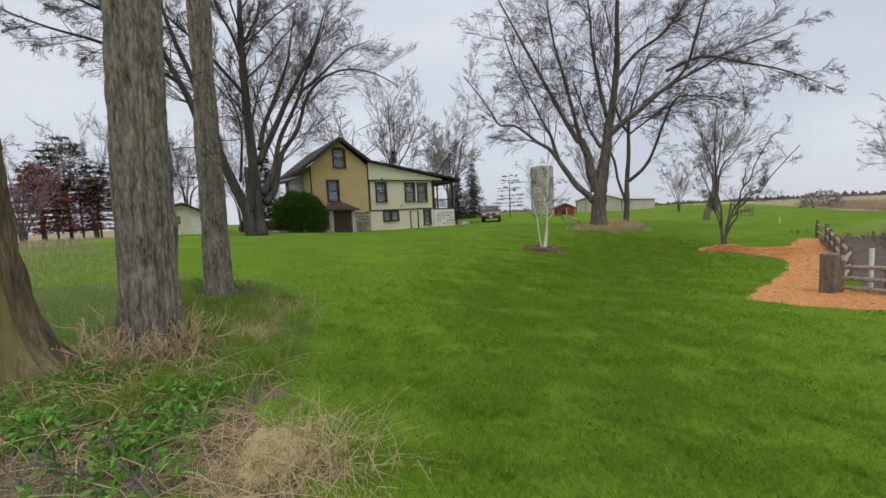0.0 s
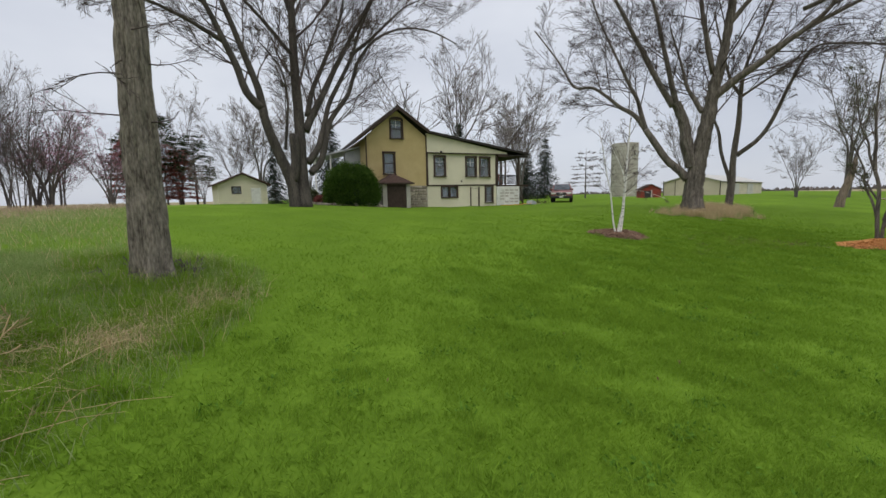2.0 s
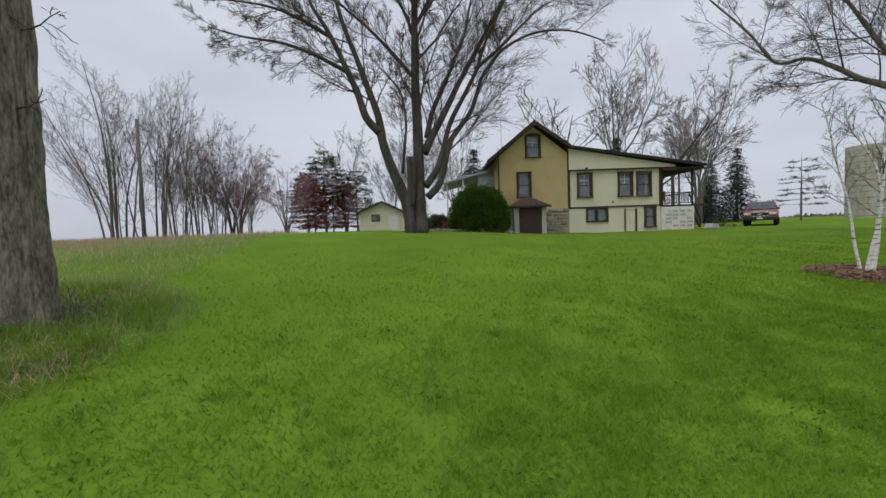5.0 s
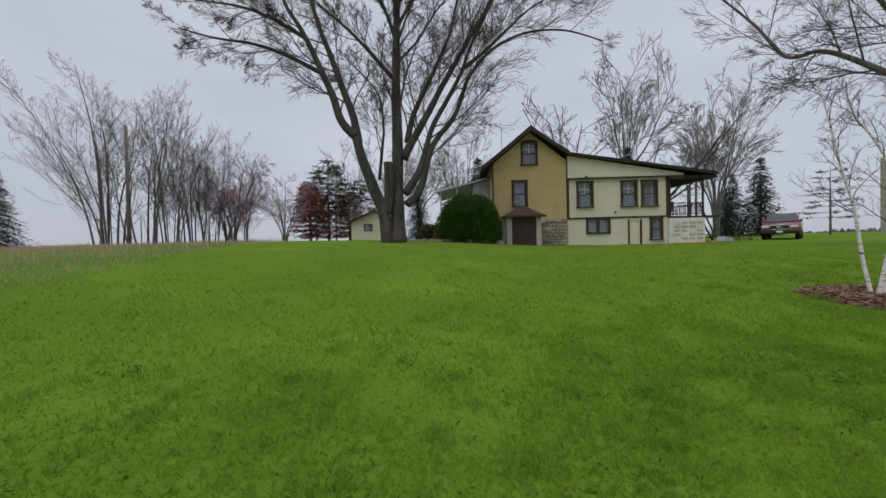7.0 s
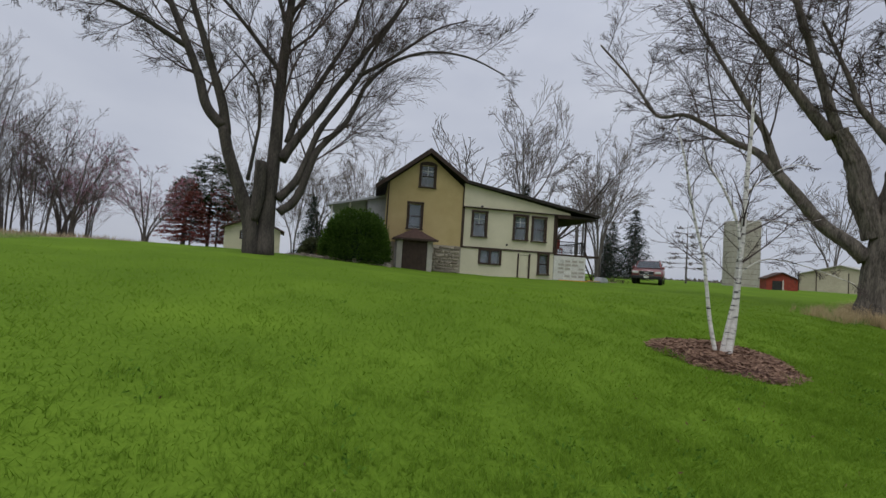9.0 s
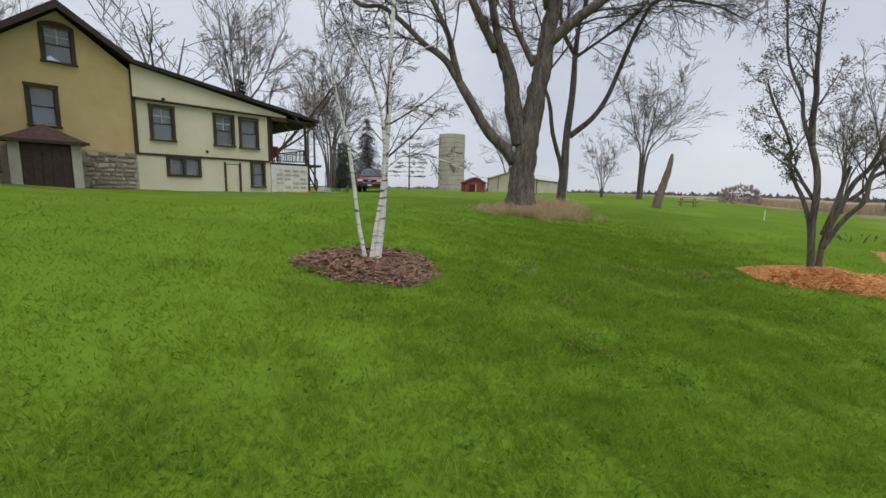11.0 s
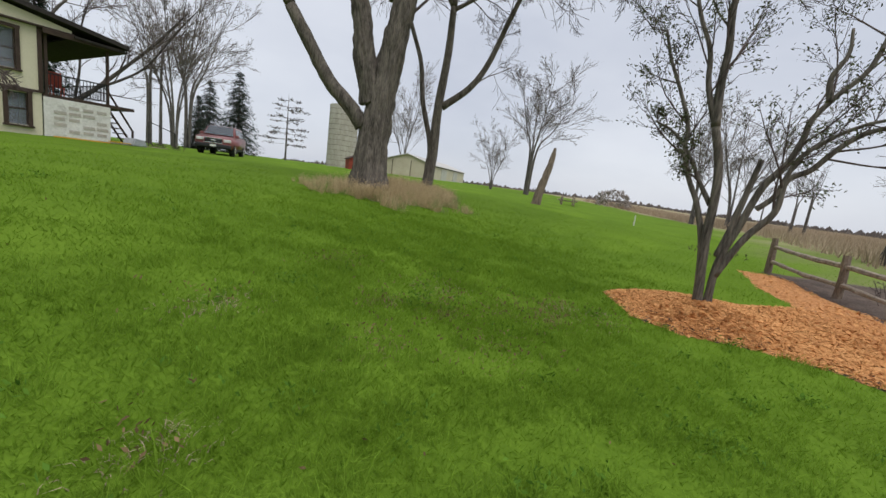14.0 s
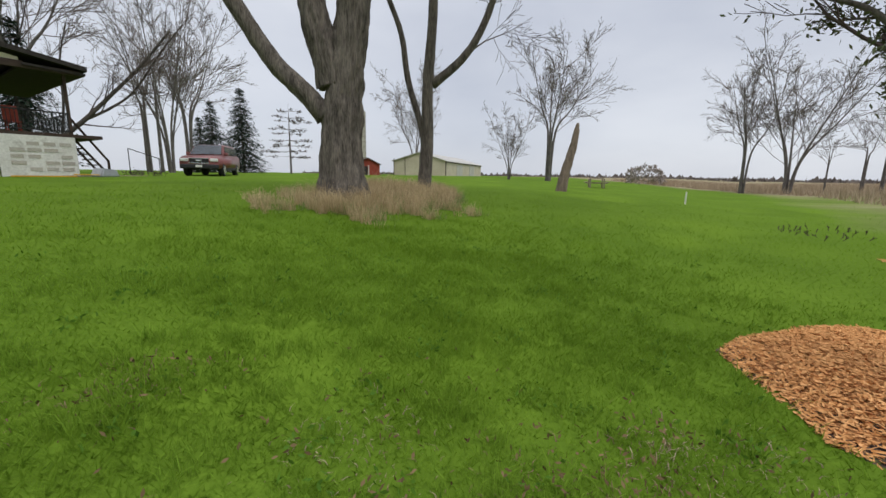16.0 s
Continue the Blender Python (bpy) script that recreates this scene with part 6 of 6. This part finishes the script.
for cx, cy, s, m in ((0.1, 2.2, 0.35, 900), (0.3, 5.8, 0.22, 600), (0.75, 6.5, 0.25, 200), (-0.9, 5.5, 0.42, 900), (1.0, 7.4, 0.3, 350)):
    blades("straw_tuft", rr.normal(cx, s, m), rr.normal(cy, s, m), rr.uniform(0.06, 0.32, m), rr.uniform(0.005, 0.011, m), 1.9, straw_mat, "matted tuft of dry straw-coloured grass", 6 + m, droop=0.7)
tips, rngw = [], random.Random(6)
for _ in range(330):
    a = rngw.choice(((-1.5, 3.4), (-0.75, 3.1), (-1.9, 2.4), (-1.3, 4.6), (-2.2, 4.0), (-0.5, 3.6), (-1.1, 2.2), (-0.9, 2.7)))
    px, py = a[0] + rngw.gauss(0, 0.2), a[1] + rngw.gauss(0, 0.17)
    tips.append((np.array((px, py, ground_at(px, py) + rngw.uniform(0.05, 0.26))), np.array((0, 0, 1.0))))
broad_mat = surf("broad_weed_leaves", (0.07, 0.17, 0.025), (0.16, 0.33, 0.06), 3, 0.6, 0.0, island=0.7, trans=0.15)
ob = part("broadleaf_weeds", leaf_mesh("broadleaf_weeds", tips, rngw, 9, 0.08, 0.06), broad_mat)
tagged(ob, "low patches of dark green broad-leaved weeds", "weeds", kind="stuff")
brush("dead_brush", (-0.95, 5.0), 70, 0.6, 0.6, 130, "pale dead stems around the trunk's foot", straw_mat)


def litter(name, cx, cy, rx, ry, material, label, seed):
    """A thin ragged mat of dead matter lying on the ground."""
    inside = lambda x, y: 0.5 * (1 - np.hypot((x - cx) / rx, (y - cy) / ry)) + 0.16 * np.sin(4.1 * x + seed) * np.sin(3.7 * y) + 0.1 * np.sin(9.3 * x + 5 * y)
    ob = part(name, bed_mesh(name, inside, cx - rx - 0.8, cx + rx + 0.8, cy - ry - 0.8, cy + ry + 0.8, 0.06, 0.0), material, smooth=True)
    tagged(ob, label, "leaf litter", kind="structure")


litter_mat = surf("leaf_litter", (0.045, 0.032, 0.022), (0.26, 0.19, 0.11), 9, 0.95, 0.9, 34, spots=(0.3, 0.24, 0.14), spot_scale=4, spot_at=0.58)
thatch_mat = surf("pale_thatch", (0.3, 0.22, 0.11), (0.58, 0.46, 0.27), 10, 0.95, 0.8, 40, spots=(0.14, 0.16, 0.05), spot_scale=5, spot_at=0.6)
litter("ground_litter", -1.3, 3.0, 1.5, 1.9, litter_mat, "dark litter of dead leaves and stems under the trees", 1)
litter("ground_litter", -0.8, 1.2, 0.6, 0.9, litter_mat, "dark litter of dead leaves and stems under the trees", 3)
litter("thatch_patch", -0.02, 2.55, 0.3, 0.42, thatch_mat, "pale matted thatch of dead grass at the weeds' edge", 2)
stalks, rngk = Tubes(), random.Random(33)
for _ in range(420):
    cx, cy = rngk.choice(((-1.2, 3.6), (-0.9, 2.6), (-1.6, 2.2), (-0.4, 4.4), (-1.0, 4.6), (-1.5, 3.0), (-2.0, 4.2), (-0.9, 1.4)))
    px, py, a = cx + rngk.gauss(0, 0.5), cy + rngk.gauss(0, 0.55), rngk.uniform(0, 6.283)
    l, rise = rngk.uniform(0.3, 1.1), rngk.uniform(0.01, 0.2)
    pts = []
    for i in range(5):
        f = i / 4
        qx, qy = px + l * f * math.cos(a + 0.4 * f), py + l * f * math.sin(a + 0.4 * f)
        pts.append((qx, qy, ground_at(qx, qy) + 0.03 + rise * (4 * f * (1 - f)) ** 0.8 + rngk.uniform(0, 0.03)))
    stalks.add(pts, [0.0045, 0.004, 0.0035, 0.003, 0.002], 4, cap=False)
tagged(part("fallen_stalks", stalks.mesh("fallen_stalks"), straw_mat), "long pale dead stalks lying crosswise over the weeds", "weeds", kind="stuff")
cxs, cys = rr.uniform(-3.5, 1.4, 420), rr.uniform(3.6, 10.4, 420)
ok = (in_weeds(cxs, cys) > 0.1) & (in_weeds(cxs, cys) < 2.6)
cxs, cys = cxs[ok], cys[ok]
k = rr.choice(len(cxs), 14000)
x, y = cxs[k] + rr.normal(0, 0.09, 14000), cys[k] + rr.normal(0, 0.09, 14000)
blades("weed_tuft", x, y, rr.uniform(0.18, 0.42, len(cxs))[k] * rr.uniform(0.5, 1.1, 14000), rr.uniform(0.006, 0.012, 14000), 0.9, tuft_mat, "tall arching tufts of fresh green grass among the weeds", 14, droop=0.8)
k = rr.choice(len(cxs), 900)
blades("seed_stems", cxs[k] + rr.normal(0, 0.15, 900), cys[k] + rr.normal(0, 0.15, 900), rr.uniform(0.2, 0.5, 900), rr.uniform(0.004, 0.007, 900), 0.9, straw_mat, "pale dry seed stems above the weeds", 15, droop=0.6)
brush("dead_brush", (0.15, 8.7), 22, 0.4, 0.6, 131, "grey-brown dead stems around the trunk's foot", twig_far)
brush("dead_brush", (-1.6, 2.0), 30, 0.4, 1.0, 132, "grey-brown dead stems among the weeds", twig_far)

# dry grass island round the large maples
n = 46000
a, q = rr.uniform(0, 6.283, n), np.sqrt(rr.rand(n))
q = q * (1 + 0.14 * np.sin(3 * a + 1) + 0.1 * np.sin(7 * a))
x, y = 26.9 + 4.2 * q * np.cos(a) - 0.6 * q * np.sin(a), 17.9 + 2.4 * q * np.sin(a) + 1.2 * q * np.cos(a)
ok = (patchy(1.7 * x, 1.9 * y) > 0.36 + 0.3 * (q > 0.75)) & (rr.rand(n) < 0.8)
x, y, q, n = x[ok], y[ok], q[ok], int(ok.sum())
hh = rr.uniform(0.15, 0.75, n) * (1.15 - 0.6 * q) * (0.5 + patchy(2.3 * y, 2.1 * x))
blades("dry_grass", x, y, hh, rr.uniform(0.008, 0.016, n), 0.7, straw_mat, "uncut dry tan grass around the maples", 7, droop=0.5)
k = rr.rand(n) < 0.3
blades("weed_grass", x[k] + 0.2, y[k] - 0.15, 0.6 * hh[k], rr.uniform(0.008, 0.016, int(k.sum())), 0.8, tall_mat, "green grass coming up through the dry grass", 13, droop=0.5)
# rank grass between the old trees and the crest
n = 60000
x, y = rr.uniform(-15, 0.4, n), rr.uniform(8, 26, n)
ok = (x < 0.2 - 0.28 * (y - 9.5)) & (x > -16) & (rr.rand(n) < 0.85)
x, y, n = x[ok], y[ok], int(ok.sum())
hh = rr.uniform(0.08, 0.26, n) * (0.5 + patchy(x * 0.7, y * 0.7))
for part_of, mat, lab in ((rr.rand(n) < 0.7, tall_mat, "rank grey-green grass below the crest"), (rr.rand(n) < 0.16, straw_mat, "dead straw standing in the rank grass")):
    blades("rank_grass", x[part_of], y[part_of], hh[part_of], rr.uniform(0.008, 0.018, int(part_of.sum())), 0.9, mat, lab, 12)
# rough tan grass along the crest
n = 42000
x, y = rr.uniform(-32, -4.5, n), rr.uniform(12, 44, n)
ok = (x < -5 - 0.35 * (28 - y) * (y < 28)) & (rr.rand(n) < 0.8)
blades("crest_grass", x[ok], y[ok], rr.uniform(0.1, 0.35, ok.sum()), rr.uniform(0.015, 0.035, ok.sum()), 0.7, sedge_mat, "rough tan grass on the crest", 8)
# brown field beyond the fence
n = 90000
x, y = rr.uniform(29.5, 110, n), rr.uniform(-45, 26, n)
ok = (y < 3.2 + 0.06 * (x - 30)) | (x > 58 + 1.6 * np.maximum(y - 6, 0))
blades("field_grass", x[ok], y[ok], rr.uniform(0.25, 0.85, ok.sum()), rr.uniform(0.03, 0.07, ok.sum()), 0.45, sedge_mat, "tall brown dead grass in the field", 9)
# fallen leaves and bare scratches in the lawn
rl = random.Random(15)
tips = []
for _ in range(420):
    a = rl.choice(((18.8, 10.8, 0.8), (20.2, 11.3, 0.6), (19.3, 10.2, 0.4), (20.0, 10.3, 0.3), (14.5, 10.0, 2.5), (6, 6, 3.0), (12, 10, 2.0)))
    px, py = rl.gauss(a[0], a[2]), rl.gauss(a[1], a[2])
    tips.append((np.array((px, py, ground_at(px, py) + 0.035)), np.array((0, 0, 1.0))))
fallen_mat = surf("fallen_leaves", (0.09, 0.06, 0.03), (0.24, 0.165, 0.085), 3, 0.9, 0.0, island=0.9)
ob = part("fallen_leaves", leaf_mesh("fallen_leaves", tips, rl, 1, 0.042, 0.012), fallen_mat)
tagged(ob, "scattered dry brown leaves on the lawn", "leaves", kind="stuff")
# matted dead grass where the lawn is thin
THIN = [(20.7, 10.0), (20.05, 10.0), (19.1, 10.85), (19.45, 11.3), (18.45, 11.35), (19.8, 10.5), (20.75, 9.5), (20.25, 10.1), (18.9, 10.8), (17.0, 11.9), (17.7, 10.75), (18.5, 10.1), (16.0, 10.6), (14.6, 9.7), (19.0, 12.6)]
thin_tips = []
for k, (cx, cy) in enumerate(THIN):
    m, sd = 130 + 17 * (k % 5), 0.1 + 0.035 * (k % 4)
    blades("dead_patch", rr.normal(cx, sd * 1.5, m), rr.normal(cy, sd, m), rr.uniform(0.02, 0.06, m), rr.uniform(0.006, 0.012, m), 0.9, chip_dark if k % 3 else sedge_mat, "small patch of matted dead grass in the lawn", 300 + k, droop=0.6)
    for _ in range(16):
        px, py = rl.gauss(cx, sd * 1.3), rl.gauss(cy, sd * 1.3)
        thin_tips.append((np.array((px, py, ground_at(px, py) + rl.uniform(0.05, 0.11))), np.array((0, 0, 1.0))))
tagged(part("leaf_heap", leaf_mesh("leaf_heap", thin_tips, rl, 3, 0.042, 0.03), fallen_mat), "curled brown leaves caught in the thin grass", "leaves", kind="stuff")
# distant hedgerows, their haze put into the pale twig colour
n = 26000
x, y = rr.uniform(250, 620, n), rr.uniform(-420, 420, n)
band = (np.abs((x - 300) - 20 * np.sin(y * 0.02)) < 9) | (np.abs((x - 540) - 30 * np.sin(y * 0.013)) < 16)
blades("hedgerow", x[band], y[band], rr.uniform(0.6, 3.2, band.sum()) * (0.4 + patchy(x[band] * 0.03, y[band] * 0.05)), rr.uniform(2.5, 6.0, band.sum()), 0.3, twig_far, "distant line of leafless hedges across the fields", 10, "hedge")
